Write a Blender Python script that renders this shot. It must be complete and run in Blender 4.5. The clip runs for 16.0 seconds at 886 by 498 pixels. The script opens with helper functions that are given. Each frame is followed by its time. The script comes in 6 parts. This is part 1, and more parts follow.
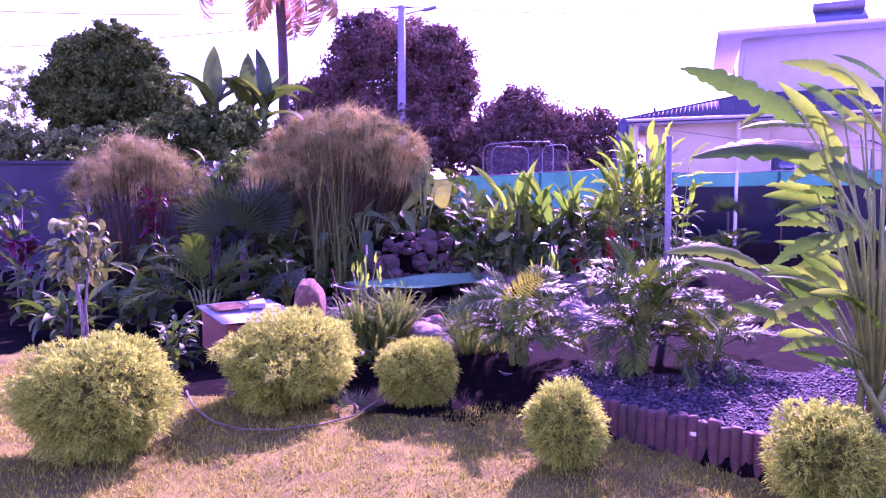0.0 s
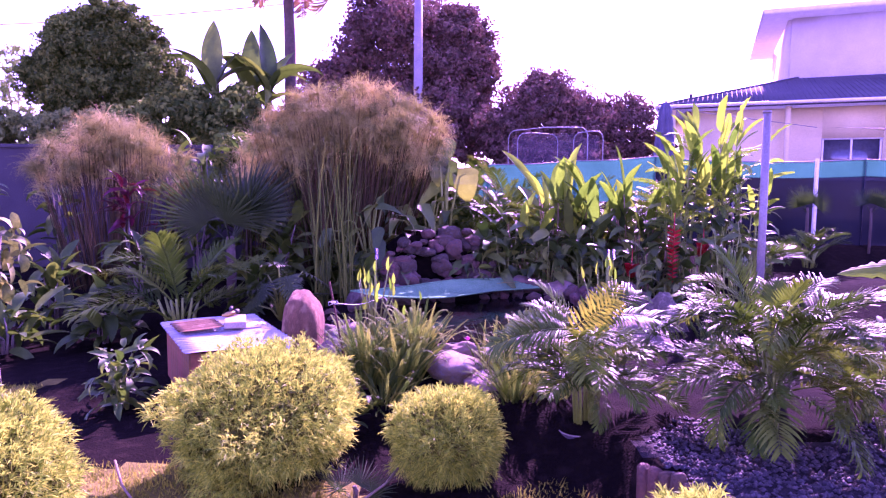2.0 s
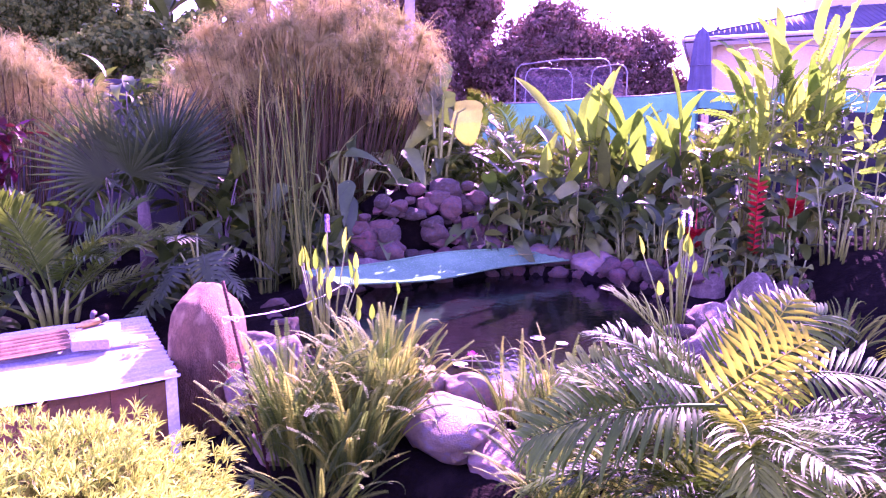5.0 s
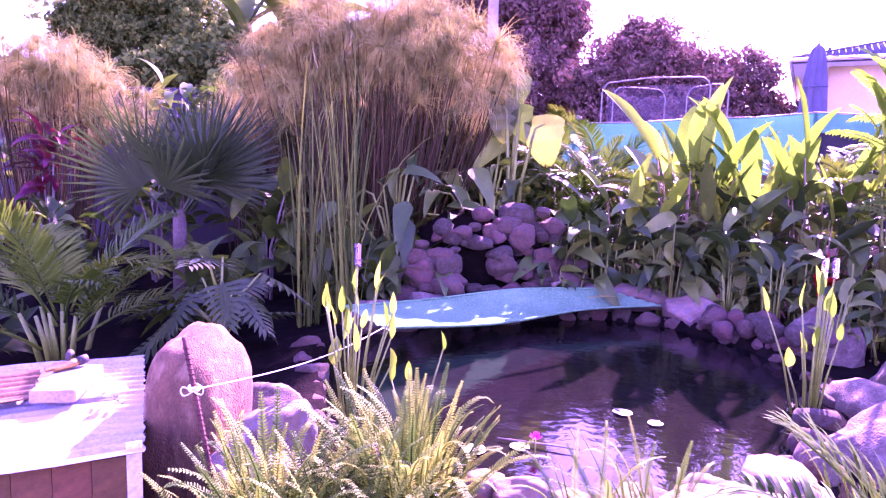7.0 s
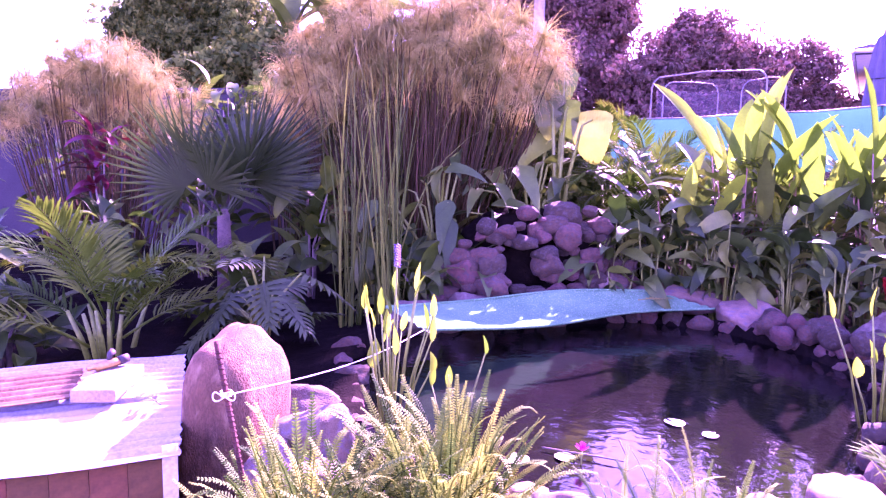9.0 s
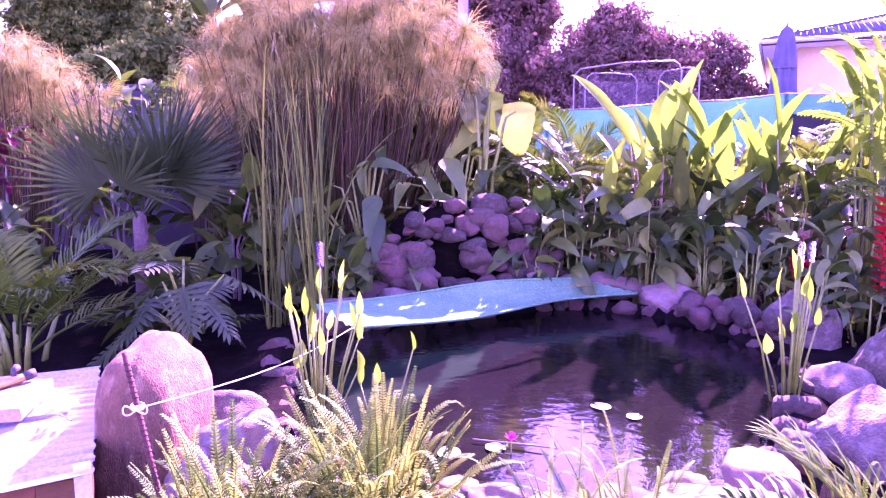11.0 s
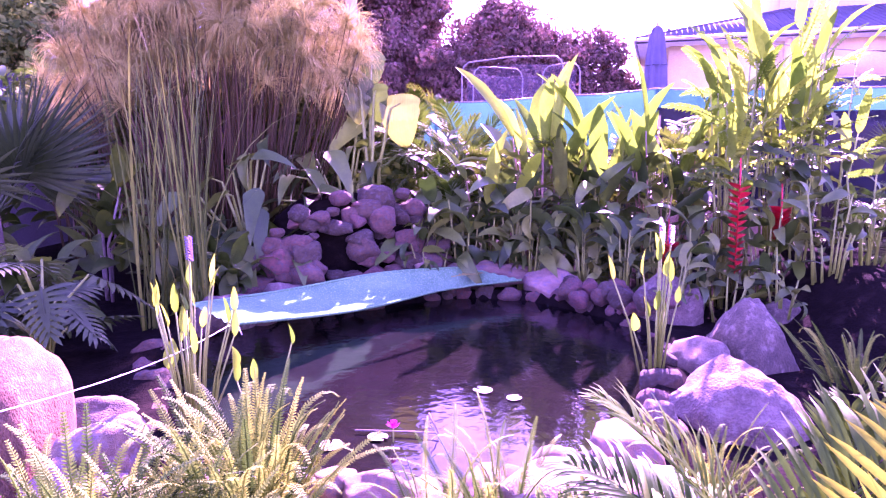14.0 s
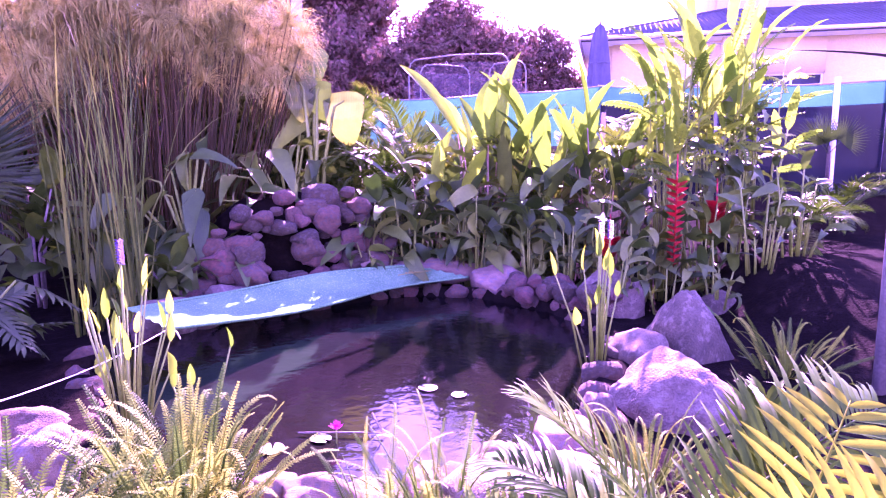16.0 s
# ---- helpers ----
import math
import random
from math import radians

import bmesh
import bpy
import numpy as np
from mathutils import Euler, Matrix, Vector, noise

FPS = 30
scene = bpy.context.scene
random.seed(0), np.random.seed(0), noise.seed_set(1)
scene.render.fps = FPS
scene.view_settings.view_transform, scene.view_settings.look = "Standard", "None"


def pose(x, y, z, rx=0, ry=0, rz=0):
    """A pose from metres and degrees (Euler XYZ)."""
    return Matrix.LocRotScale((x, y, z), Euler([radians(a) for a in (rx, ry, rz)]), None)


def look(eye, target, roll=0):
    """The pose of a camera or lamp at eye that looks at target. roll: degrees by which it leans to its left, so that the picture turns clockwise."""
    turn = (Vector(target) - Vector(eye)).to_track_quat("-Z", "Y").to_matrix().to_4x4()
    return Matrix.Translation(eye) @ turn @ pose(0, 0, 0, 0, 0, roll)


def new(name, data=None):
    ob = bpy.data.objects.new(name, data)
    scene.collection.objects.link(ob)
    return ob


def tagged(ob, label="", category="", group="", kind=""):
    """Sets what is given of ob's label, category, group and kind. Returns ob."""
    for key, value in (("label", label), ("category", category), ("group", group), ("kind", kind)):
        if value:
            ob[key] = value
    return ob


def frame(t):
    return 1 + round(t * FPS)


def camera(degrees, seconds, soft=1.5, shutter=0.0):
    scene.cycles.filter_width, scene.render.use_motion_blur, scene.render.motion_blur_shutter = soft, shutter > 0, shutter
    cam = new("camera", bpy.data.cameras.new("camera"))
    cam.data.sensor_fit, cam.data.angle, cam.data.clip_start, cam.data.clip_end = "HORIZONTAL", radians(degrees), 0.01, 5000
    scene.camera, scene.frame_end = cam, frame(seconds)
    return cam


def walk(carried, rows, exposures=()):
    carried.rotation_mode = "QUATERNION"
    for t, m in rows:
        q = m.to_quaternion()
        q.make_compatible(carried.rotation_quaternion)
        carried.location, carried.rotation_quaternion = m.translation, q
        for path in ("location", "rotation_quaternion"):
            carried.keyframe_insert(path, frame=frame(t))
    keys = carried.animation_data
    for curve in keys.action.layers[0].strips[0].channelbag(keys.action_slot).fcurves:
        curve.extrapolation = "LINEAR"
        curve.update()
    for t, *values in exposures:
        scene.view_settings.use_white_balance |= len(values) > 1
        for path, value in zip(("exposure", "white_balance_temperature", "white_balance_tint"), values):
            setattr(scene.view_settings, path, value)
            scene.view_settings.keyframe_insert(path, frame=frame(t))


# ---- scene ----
cam = camera(67.9, 16.0, soft=1.25)
METRES, EYE, TILT, LEAN, TURN = 6.0, 2.0, -4.5, 0.0, 0.0
ROWS = [
    (0, -0.0032, 0.0031, -0.0042, -0.17, 0.04, 0.02),
    (0.5, -0.0086, 0.0765, 0.0028, 0.38, 0.25, -0.67),
    (1, -0.0224, 0.1560, 0.0112, -0.34, 1.23, -0.01),
    (1.5, -0.0281, 0.2470, 0.0117, 0.84, 0.12, 0.02),
    (2, -0.0335, 0.3255, 0.0165, 0.99, -0.62, -0.49),
    (2.5, -0.0499, 0.4077, 0.0187, -1.28, -1.04, 0.36),
    (3, -0.0478, 0.4818, 0.0175, -0.89, -1.83, 0.86),
    (3.5, -0.0368, 0.5600, 0.0245, 0.60, -2.96, 0.41),
    (6, -0.0295, 0.8568, 0.0255, 0.89, -4.80, 0.02),
    (6.5, -0.0279, 0.8965, 0.0303, 2.53, -4.02, 0.02),
    (7, -0.0201, 0.9283, 0.0322, 7.66, -2.89, -2.14),
    (7.5, -0.0196, 0.9442, 0.0322, 10.60, -2.74, -1.86),
    (8, -0.0216, 0.9490, 0.0323, 11.95, -2.89, -1.70),
    (8.5, -0.0213, 0.9488, 0.0328, 12.14, -3.04, -2.15),
    (11, -0.0129, 0.9545, 0.0352, 5.72, -3.64, -0.45),
    (11.5, -0.0088, 0.9533, 0.0358, 4.26, -3.54, -0.31),
    (12, -0.0064, 0.9525, 0.0355, 2.92, -3.53, -0.32),
    (12.5, -0.0051, 0.9526, 0.0344, 1.38, -3.94, -0.24),
    (13, -0.0011, 0.9538, 0.0326, -0.15, -4.04, -0.01),
    (13.5, 0.0036, 0.9547, 0.0325, -1.59, -4.23, 0.41),
    (14, 0.0051, 0.9543, 0.0314, -3.17, -4.18, 0.47),
    (14.5, 0.0071, 0.9533, 0.0326, -4.02, -4.41, 0.62),
    (15, 0.0094, 0.9535, 0.0313, -4.80, -4.55, 0.74),
    (15.5, 0.0103, 0.9535, 0.0305, -6.14, -4.49, 0.89),
    (16, 0.0150, 0.9544, 0.0317, -7.36, -4.44, 1.13),
]
walk(cam, [(t, pose(0, 0, EYE, TILT, LEAN, TURN) @ pose(METRES * x, METRES * y, METRES * z, 90 + pitch, roll, yaw)) for t, x, y, z, yaw, pitch, roll in ROWS],
     exposures=[(0.0, 2.15, 5600, 174), (3.5, 2.62, 6050, 188), (6.0, 3.25, 6000, 188), (16.0, 3.45, 6050, 194)])

# ---- sky and sun ----
SUN_AZ, SUN_EL = 20.0, 35.0
world = bpy.data.worlds.new("world")
scene.world = world
world.use_nodes = True
wn = world.node_tree.nodes
sky = wn.new("ShaderNodeTexSky")
sky.sky_type, sky.sun_disc = "NISHITA", False
sky.sun_elevation, sky.sun_rotation = radians(SUN_EL), radians(SUN_AZ)
sky.dust_density, sky.ozone_density = 0.4, 2.5
wn["Background"].inputs["Strength"].default_value = 0.14
world.node_tree.links.new(sky.outputs[0], wn["Background"].inputs["Color"])
sun = new("sun", bpy.data.lights.new("sun", "SUN"))
sun.data.energy, sun.data.angle, sun.data.color = 5.0, radians(0.6), (1.0, 0.92, 0.76)
sd = Vector((math.sin(radians(SUN_AZ)) * math.cos(radians(SUN_EL)), math.cos(radians(SUN_AZ)) * math.cos(radians(SUN_EL)), math.sin(radians(SUN_EL))))
sun.matrix_world = look(sd * 50, (0, 0, 0))


# ---- materials ----
def mat(name, c1, c2, rough=0.6, scale=6.0, fine=60.0, bump=0.2, metal=0.0, vary="", amount=0.35, trans=0.0, transcol=None, spec=0.5, wave=None, stain=None):
    m = bpy.data.materials.new(name)
    m.use_nodes = True
    nt = m.node_tree
    n, l = nt.nodes, nt.links
    b = n["Principled BSDF"]
    tc = n.new("ShaderNodeTexCoord")
    n1 = n.new("ShaderNodeTexNoise")
    n1.inputs["Scale"].default_value, n1.inputs["Detail"].default_value = scale, 5
    l.new(tc.outputs["Object"], n1.inputs["Vector"])
    n2 = n.new("ShaderNodeTexNoise")
    n2.inputs["Scale"].default_value, n2.inputs["Detail"].default_value = fine, 4
    l.new(tc.outputs["Object"], n2.inputs["Vector"])
    ramp = n.new("ShaderNodeMapRange")
    ramp.inputs["From Min"].default_value, ramp.inputs["From Max"].default_value = 0.3, 0.7
    l.new(n1.outputs[0], ramp.inputs["Value"])
    mix = n.new("ShaderNodeMix")
    mix.data_type = "RGBA"
    mix.inputs["A"].default_value, mix.inputs["B"].default_value = (*c1, 1), (*c2, 1)
    l.new(ramp.outputs[0], mix.inputs["Factor"])
    hsv = n.new("ShaderNodeHueSaturation")
    l.new(mix.outputs["Result"], hsv.inputs["Color"])
    grain = n.new("ShaderNodeMapRange")
    grain.inputs["From Min"].default_value, grain.inputs["From Max"].default_value = 0.25, 0.75
    grain.inputs["To Min"].default_value, grain.inputs["To Max"].default_value = (0.9, 1.1) if trans else (0.75, 1.25)
    l.new(n2.outputs[0], grain.inputs["Value"])
    value = grain.outputs[0]
    if vary:
        src = n.new("ShaderNodeObjectInfo").outputs["Random"] if vary == "object" else n.new("ShaderNodeNewGeometry").outputs["Random Per Island"]
        mr = n.new("ShaderNodeMapRange")
        mr.inputs["To Min"].default_value, mr.inputs["To Max"].default_value = 1 - amount, 1 + amount
        l.new(src, mr.inputs["Value"])
        mul = n.new("ShaderNodeMath")
        mul.operation = "MULTIPLY"
        l.new(value, mul.inputs[0])
        l.new(mr.outputs[0], mul.inputs[1])
        value = mul.outputs[0]
        hr = n.new("ShaderNodeMapRange")
        hr.inputs["To Min"].default_value, hr.inputs["To Max"].default_value = 0.5 + amount * 0.06, 0.5 - amount * 0.08
        l.new(src, hr.inputs["Value"])
        l.new(hr.outputs[0], hsv.inputs["Hue"])
    l.new(value, hsv.inputs["Value"])
    col = hsv.outputs[0]
    if stain:
        n3 = n.new("ShaderNodeTexNoise")
        n3.inputs["Scale"].default_value, n3.inputs["Detail"].default_value = stain[1], 6
        l.new(tc.outputs["Object"], n3.inputs["Vector"])
        sr = n.new("ShaderNodeMapRange")
        sr.inputs["From Min"].default_value, sr.inputs["From Max"].default_value = 0.52, 0.68
        l.new(n3.outputs[0], sr.inputs["Value"])
        sm = n.new("ShaderNodeMix")
        sm.data_type = "RGBA"
        sm.inputs["B"].default_value = (*stain[0], 1)
        l.new(sr.outputs[0], sm.inputs["Factor"])
        l.new(col, sm.inputs["A"])
        col = sm.outputs["Result"]
    l.new(col, b.inputs["Base Color"])
    b.inputs["Roughness"].default_value, b.inputs["Metallic"].default_value = rough, metal
    b.inputs["Specular IOR Level"].default_value = spec
    if bump:
        bp = n.new("ShaderNodeBump")
        bp.inputs["Strength"].default_value, bp.inputs["Distance"].default_value = bump, 0.02
        l.new(n2.outputs[0], bp.inputs["Height"])
        if wave:
            wv = n.new("ShaderNodeTexWave")
            wv.inputs["Scale"].default_value, wv.inputs["Distortion"].default_value = wave, 1.5
            l.new(tc.outputs["Object"], wv.inputs["Vector"])
            l.new(wv.outputs["Fac"], bp.inputs["Height"])
        l.new(bp.outputs[0], b.inputs["Normal"])
    if trans:
        tb = n.new("ShaderNodeBsdfTranslucent")
        if transcol:
            tm = n.new("ShaderNodeMix")
            tm.data_type, tm.blend_type = "RGBA", "MULTIPLY"
            tm.inputs["Factor"].default_value = 1.0
            tm.inputs["B"].default_value = (*transcol, 1)
            l.new(col, tm.inputs["A"])
            l.new(tm.outputs["Result"], tb.inputs["Color"])
        else:
            l.new(col, tb.inputs["Color"])
        ms = n.new("ShaderNodeMixShader")
        ms.inputs[0].default_value = trans
        l.new(b.outputs[0], ms.inputs[1])
        l.new(tb.outputs[0], ms.inputs[2])
        l.new(ms.outputs[0], n["Material Output"].inputs["Surface"])
    return m


def see_through(m, amount):
    """Lets a share of the light straight through: open weave."""
    n, l = m.node_tree.nodes, m.node_tree.links
    out = n["Material Output"]
    src = out.inputs["Surface"].links[0].from_socket
    tr, ms = n.new("ShaderNodeBsdfTransparent"), n.new("ShaderNodeMixShader")
    ms.inputs[0].default_value = amount
    l.new(src, ms.inputs[1])
    l.new(tr.outputs[0], ms.inputs[2])
    l.new(ms.outputs[0], out.inputs["Surface"])
    return m


LAWN = mat("dry_lawn", (0.17, 0.16, 0.03), (0.09, 0.085, 0.02), 1.0, 2.5, 90, 0.6, spec=0.03)
# near black: the plants' shade on the beds is put into the soil colour
SOIL = mat("shaded_garden_soil", (0.009, 0.0066, 0.0048), (0.005, 0.0038, 0.003), 1.0, 3.0, 50, 0.7, spec=0.02, stain=((0.014, 0.010, 0.007), 9))
GRAVELBED = mat("gravel_base", (0.04, 0.037, 0.035), (0.02, 0.019, 0.018), 1.0, 12, 80, 0.8, spec=0.05)
PEBBLE = mat("pebble", (0.075, 0.068, 0.06), (0.022, 0.02, 0.019), 0.8, 20, 120, 0.2, vary="island", amount=0.5)
BLADE = mat("grass_blade", (0.36, 0.39, 0.03), (0.21, 0.25, 0.02), 0.8, 3, 40, 0, vary="island", amount=0.4, trans=0.35, spec=0.1)
GOLD = mat("golden_leaf", (0.36, 0.52, 0.035), (0.22, 0.36, 0.02), 0.6, 4, 40, 0, vary="island", amount=0.45, trans=0.40, spec=0.25)
# darker than the golden leaf: puts the shade inside the bush crowns into colour
SHADELEAF = mat("inner_leaf_shade", (0.12, 0.15, 0.018), (0.07, 0.09, 0.014), 0.8, 4, 40, 0, vary="island", amount=0.5, spec=0.1)
BARK = mat("bark", (0.11, 0.075, 0.05), (0.06, 0.042, 0.03), 0.9, 10, 60, 0.8)
PALE_BARK = mat("pale_bark", (0.22, 0.18, 0.14), (0.13, 0.11, 0.085), 0.85, 10, 60, 0.6)
GREEN = mat("leaf_green", (0.045, 0.115, 0.017), (0.026, 0.078, 0.011), 0.52, 5, 30, 0.1, vary="object", amount=0.35, trans=0.3, spec=0.3, transcol=(1.8, 1.7, 0.6))
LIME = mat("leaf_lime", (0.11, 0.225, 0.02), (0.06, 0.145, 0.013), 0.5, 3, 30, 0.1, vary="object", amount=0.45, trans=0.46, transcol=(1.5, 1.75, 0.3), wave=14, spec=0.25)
EAR = mat("leaf_elephant_ear", (0.065, 0.125, 0.02), (0.04, 0.08, 0.012), 0.5, 4, 30, 0.15, vary="object", amount=0.45, trans=0.35, transcol=(1.6, 1.6, 0.6), wave=9)
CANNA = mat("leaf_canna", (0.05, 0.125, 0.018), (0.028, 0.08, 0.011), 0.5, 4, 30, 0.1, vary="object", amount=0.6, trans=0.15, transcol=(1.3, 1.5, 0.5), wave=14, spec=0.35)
PALM = mat("palm_leaf", (0.052, 0.135, 0.014), (0.026, 0.078, 0.009), 0.40, 5, 30, 0.05, vary="object", amount=0.45, trans=0.2, spec=0.08, transcol=(2.2, 2.0, 0.5))
FAN = mat("fan_leaf", (0.028, 0.07, 0.017), (0.016, 0.043, 0.011), 0.55, 5, 30, 0.05, vary="object", amount=0.3, trans=0.2, spec=0.25, transcol=(1.6, 1.6, 0.6))
FERN = mat("fern_leaf", (0.15, 0.29, 0.026), (0.078, 0.16, 0.015), 0.7, 5, 30, 0, vary="object", amount=0.6, trans=0.35, spec=0.25)
REED = mat("reed_blade", (0.09, 0.17, 0.02), (0.04, 0.085, 0.011), 0.6, 4, 30, 0, vary="object", amount=0.55, trans=0.25, spec=0.2)
YOUNG = mat("young_frond_leaf", (0.26, 0.31, 0.014), (0.17, 0.23, 0.010), 0.5, 5, 30, 0.05, vary="object", amount=0.2, trans=0.5, spec=0.2, transcol=(1.4, 1.4, 0.25))
UMBEL = mat("papyrus_rays", (0.33, 0.34, 0.075), (0.20, 0.205, 0.045), 0.75, 4, 30, 0, vary="object", amount=0.5, trans=0.3, spec=0.15)
CULM = mat("papyrus_stem", (0.075, 0.060, 0.018), (0.033, 0.028, 0.010), 0.8, 4, 30, 0, vary="object", amount=0.6, spec=0.12)
STEM = mat("green_stem", (0.14, 0.24, 0.025), (0.08, 0.14, 0.018), 0.5, 6, 40, 0.1, vary="island", amount=0.3)
PINK_STEM = mat("reddish_stem", (0.30, 0.16, 0.09), (0.18, 0.13, 0.05), 0.5, 6, 40, 0.1, vary="island", amount=0.3)
RED = mat("red_bract", (0.60, 0.05, 0.014), (0.42, 0.03, 0.012), 0.4, 9, 40, 0, vary="island", amount=0.3, trans=0.2)
TI = mat("ti_leaf", (0.17, 0.016, 0.025), (0.08, 0.012, 0.018), 0.4, 6, 40, 0, vary="object", amount=0.4, trans=0.35)
VIOLET = mat("violet_petal", (0.15, 0.10, 0.36), (0.11, 0.065, 0.28), 0.6, 20, 90, 0, vary="island", amount=0.3)
LILY = mat("lily_petal", (0.75, 0.12, 0.45), (0.6, 0.06, 0.3), 0.5, 20, 90, 0, trans=0.3)
PAD = mat("lily_pad", (0.42, 0.45, 0.28), (0.28, 0.33, 0.16), 0.35, 8, 60, 0.1)
TREE_DARK = mat("tree_leaf_dark", (0.085, 0.17, 0.026), (0.045, 0.105, 0.018), 0.8, 1, 8, 0, vary="island", amount=0.5, trans=0.3, spec=0.08)
# leaf colour lightened and reddened to carry the purple glare over the trees
TREE_VEILED = mat("tree_leaf_veiled", (0.19, 0.115, 0.075), (0.115, 0.085, 0.05), 0.8, 1, 8, 0, vary="island", amount=0.4, trans=0.2, spec=0.08)
TREE_LIGHT = mat("tree_leaf_light", (0.17, 0.28, 0.05), (0.09, 0.18, 0.035), 0.8, 1, 8, 0, vary="island", amount=0.4, trans=0.35)
# orange base colour paints the golden sunlight on the tall palm's fronds
COCO = mat("palm_frond_golden_lit", (0.38, 0.20, 0.07), (0.16, 0.17, 0.05), 0.5, 0.8, 20, 0, vary="object", amount=0.4, trans=0.4)
ROCK = mat("boulder", (0.26, 0.175, 0.10), (0.15, 0.10, 0.06), 0.85, 3.5, 30, 0.5, vary="object", amount=0.25, stain=((0.16, 0.13, 0.12), 5))
ROCK_BROWN = mat("boulder_brown", (0.19, 0.098, 0.045), (0.11, 0.058, 0.028), 0.95, 3.5, 30, 0.7, vary="object", amount=0.2, spec=0.2, stain=((0.25, 0.15, 0.075), 4))
ROCK_GREY = mat("boulder_grey", (0.150, 0.112, 0.070), (0.082, 0.062, 0.040), 0.9, 4, 26, 0.7, vary="object", amount=0.25, stain=((0.19, 0.15, 0.10), 7))
STONE = mat("rim_stone", (0.115, 0.066, 0.030), (0.05, 0.031, 0.016), 0.9, 5, 40, 0.6, vary="object", amount=0.55, stain=((0.07, 0.06, 0.05), 4))
ZINC = mat("galvanised_sheet", (0.40, 0.41, 0.42), (0.30, 0.31, 0.33), 0.45, 5, 60, 0.05, metal=0.2, stain=((0.42, 0.36, 0.32), 3))
RUST = mat("rusty_sheet", (0.19, 0.10, 0.045), (0.12, 0.062, 0.03), 0.9, 7, 60, 0.2, spec=0.2, stain=((0.28, 0.17, 0.09), 6))
BOXWOOD = mat("box_plank", (0.26, 0.095, 0.026), (0.17, 0.062, 0.018), 0.8, 4, 40, 0.3, vary="object", amount=0.2)
LOG = mat("edging_log", (0.12, 0.055, 0.022), (0.06, 0.028, 0.013), 0.8, 8, 50, 0.5, vary="object", amount=0.3)
CONCRETE = mat("concrete", (0.30, 0.26, 0.21), (0.21, 0.185, 0.15), 0.85, 6, 70, 0.3)
BRASS = mat("brass", (0.45, 0.30, 0.09), (0.32, 0.20, 0.07), 0.4, 10, 60, 0.1, metal=0.8)
DARK = mat("dark_metal", (0.06, 0.05, 0.05), (0.035, 0.03, 0.03), 0.65, 10, 60, 0.1, spec=0.3)
STEEL = mat("grey_steel", (0.24, 0.225, 0.205), (0.17, 0.16, 0.145), 0.5, 6, 60, 0.1, metal=0.3)
WHITE = mat("white_paint", (0.78, 0.77, 0.74), (0.66, 0.65, 0.62), 0.6, 4, 50, 0.1)
REBAR = mat("rusty_rod", (0.10, 0.035, 0.022), (0.055, 0.022, 0.016), 0.85, 12, 80, 0.3, spec=0.2)
ROPE = mat("white_rope", (0.72, 0.70, 0.66), (0.58, 0.56, 0.52), 0.8, 40, 150, 0.3)
HOSE = mat("garden_hose", (0.20, 0.13, 0.06), (0.14, 0.09, 0.045), 0.5, 8, 50, 0.1)
NET = mat("pond_shade_cloth", (0.04, 0.28, 0.12), (0.08, 0.36, 0.17), 0.9, 4, 160, 0.4, trans=0.25, spec=0.05, stain=((0.20, 0.46, 0.27), 75))
TEAL = mat("teal_shade_cloth", (0.0, 0.13, 0.085), (0.003, 0.17, 0.115), 0.8, 2, 200, 0.2, trans=0.25, spec=0.02)
BLACKNET = see_through(mat("dark_shade_cloth", (0.012, 0.018, 0.024), (0.008, 0.011, 0.016), 0.95, 2, 200, 0.2, trans=0.05, spec=0.1), 0.04)
TRAMPNET = see_through(mat("trampoline_net", (0.20, 0.15, 0.18), (0.14, 0.11, 0.13), 0.9, 2, 200, 0), 0.88)
CANVAS = mat("blue_canvas", (0.11, 0.115, 0.155), (0.08, 0.085, 0.115), 0.8, 4, 120, 0.2, trans=0.2)
PLASTER = mat("house_plaster", (0.66, 0.56, 0.29), (0.58, 0.49, 0.25), 0.85, 1.5, 50, 0.15)
PLASTER_GREY = mat("upper_plaster", (0.60, 0.58, 0.58), (0.52, 0.50, 0.51), 0.85, 1.5, 50, 0.15)
ROOF = mat("roof_sheet", (0.085, 0.088, 0.095), (0.066, 0.069, 0.076), 0.8, 1, 30, 0.1, spec=0.12)
WALLBLOCK = mat("grey_block_wall", (0.042, 0.042, 0.044), (0.028, 0.028, 0.03), 0.95, 2, 40, 0.4)
GLASS = mat("window_glass", (0.05, 0.06, 0.07), (0.04, 0.05, 0.06), 0.05, 1, 10, 0, spec=0.8)
SOLAR = mat("solar_panel", (0.05, 0.07, 0.12), (0.03, 0.05, 0.09), 0.15, 2, 30, 0)
POLE = mat("pole_concrete", (0.30, 0.28, 0.27), (0.22, 0.21, 0.20), 0.8, 2, 40, 0.2)
WATER = mat("pond_water", (0.008, 0.007, 0.006), (0.005, 0.005, 0.004), 0.03, 2, 11, 0.16)
b = WATER.node_tree.nodes["Principled BSDF"]
b.inputs["IOR"].default_value, b.inputs["Transmission Weight"].default_value = 1.33, 0.12


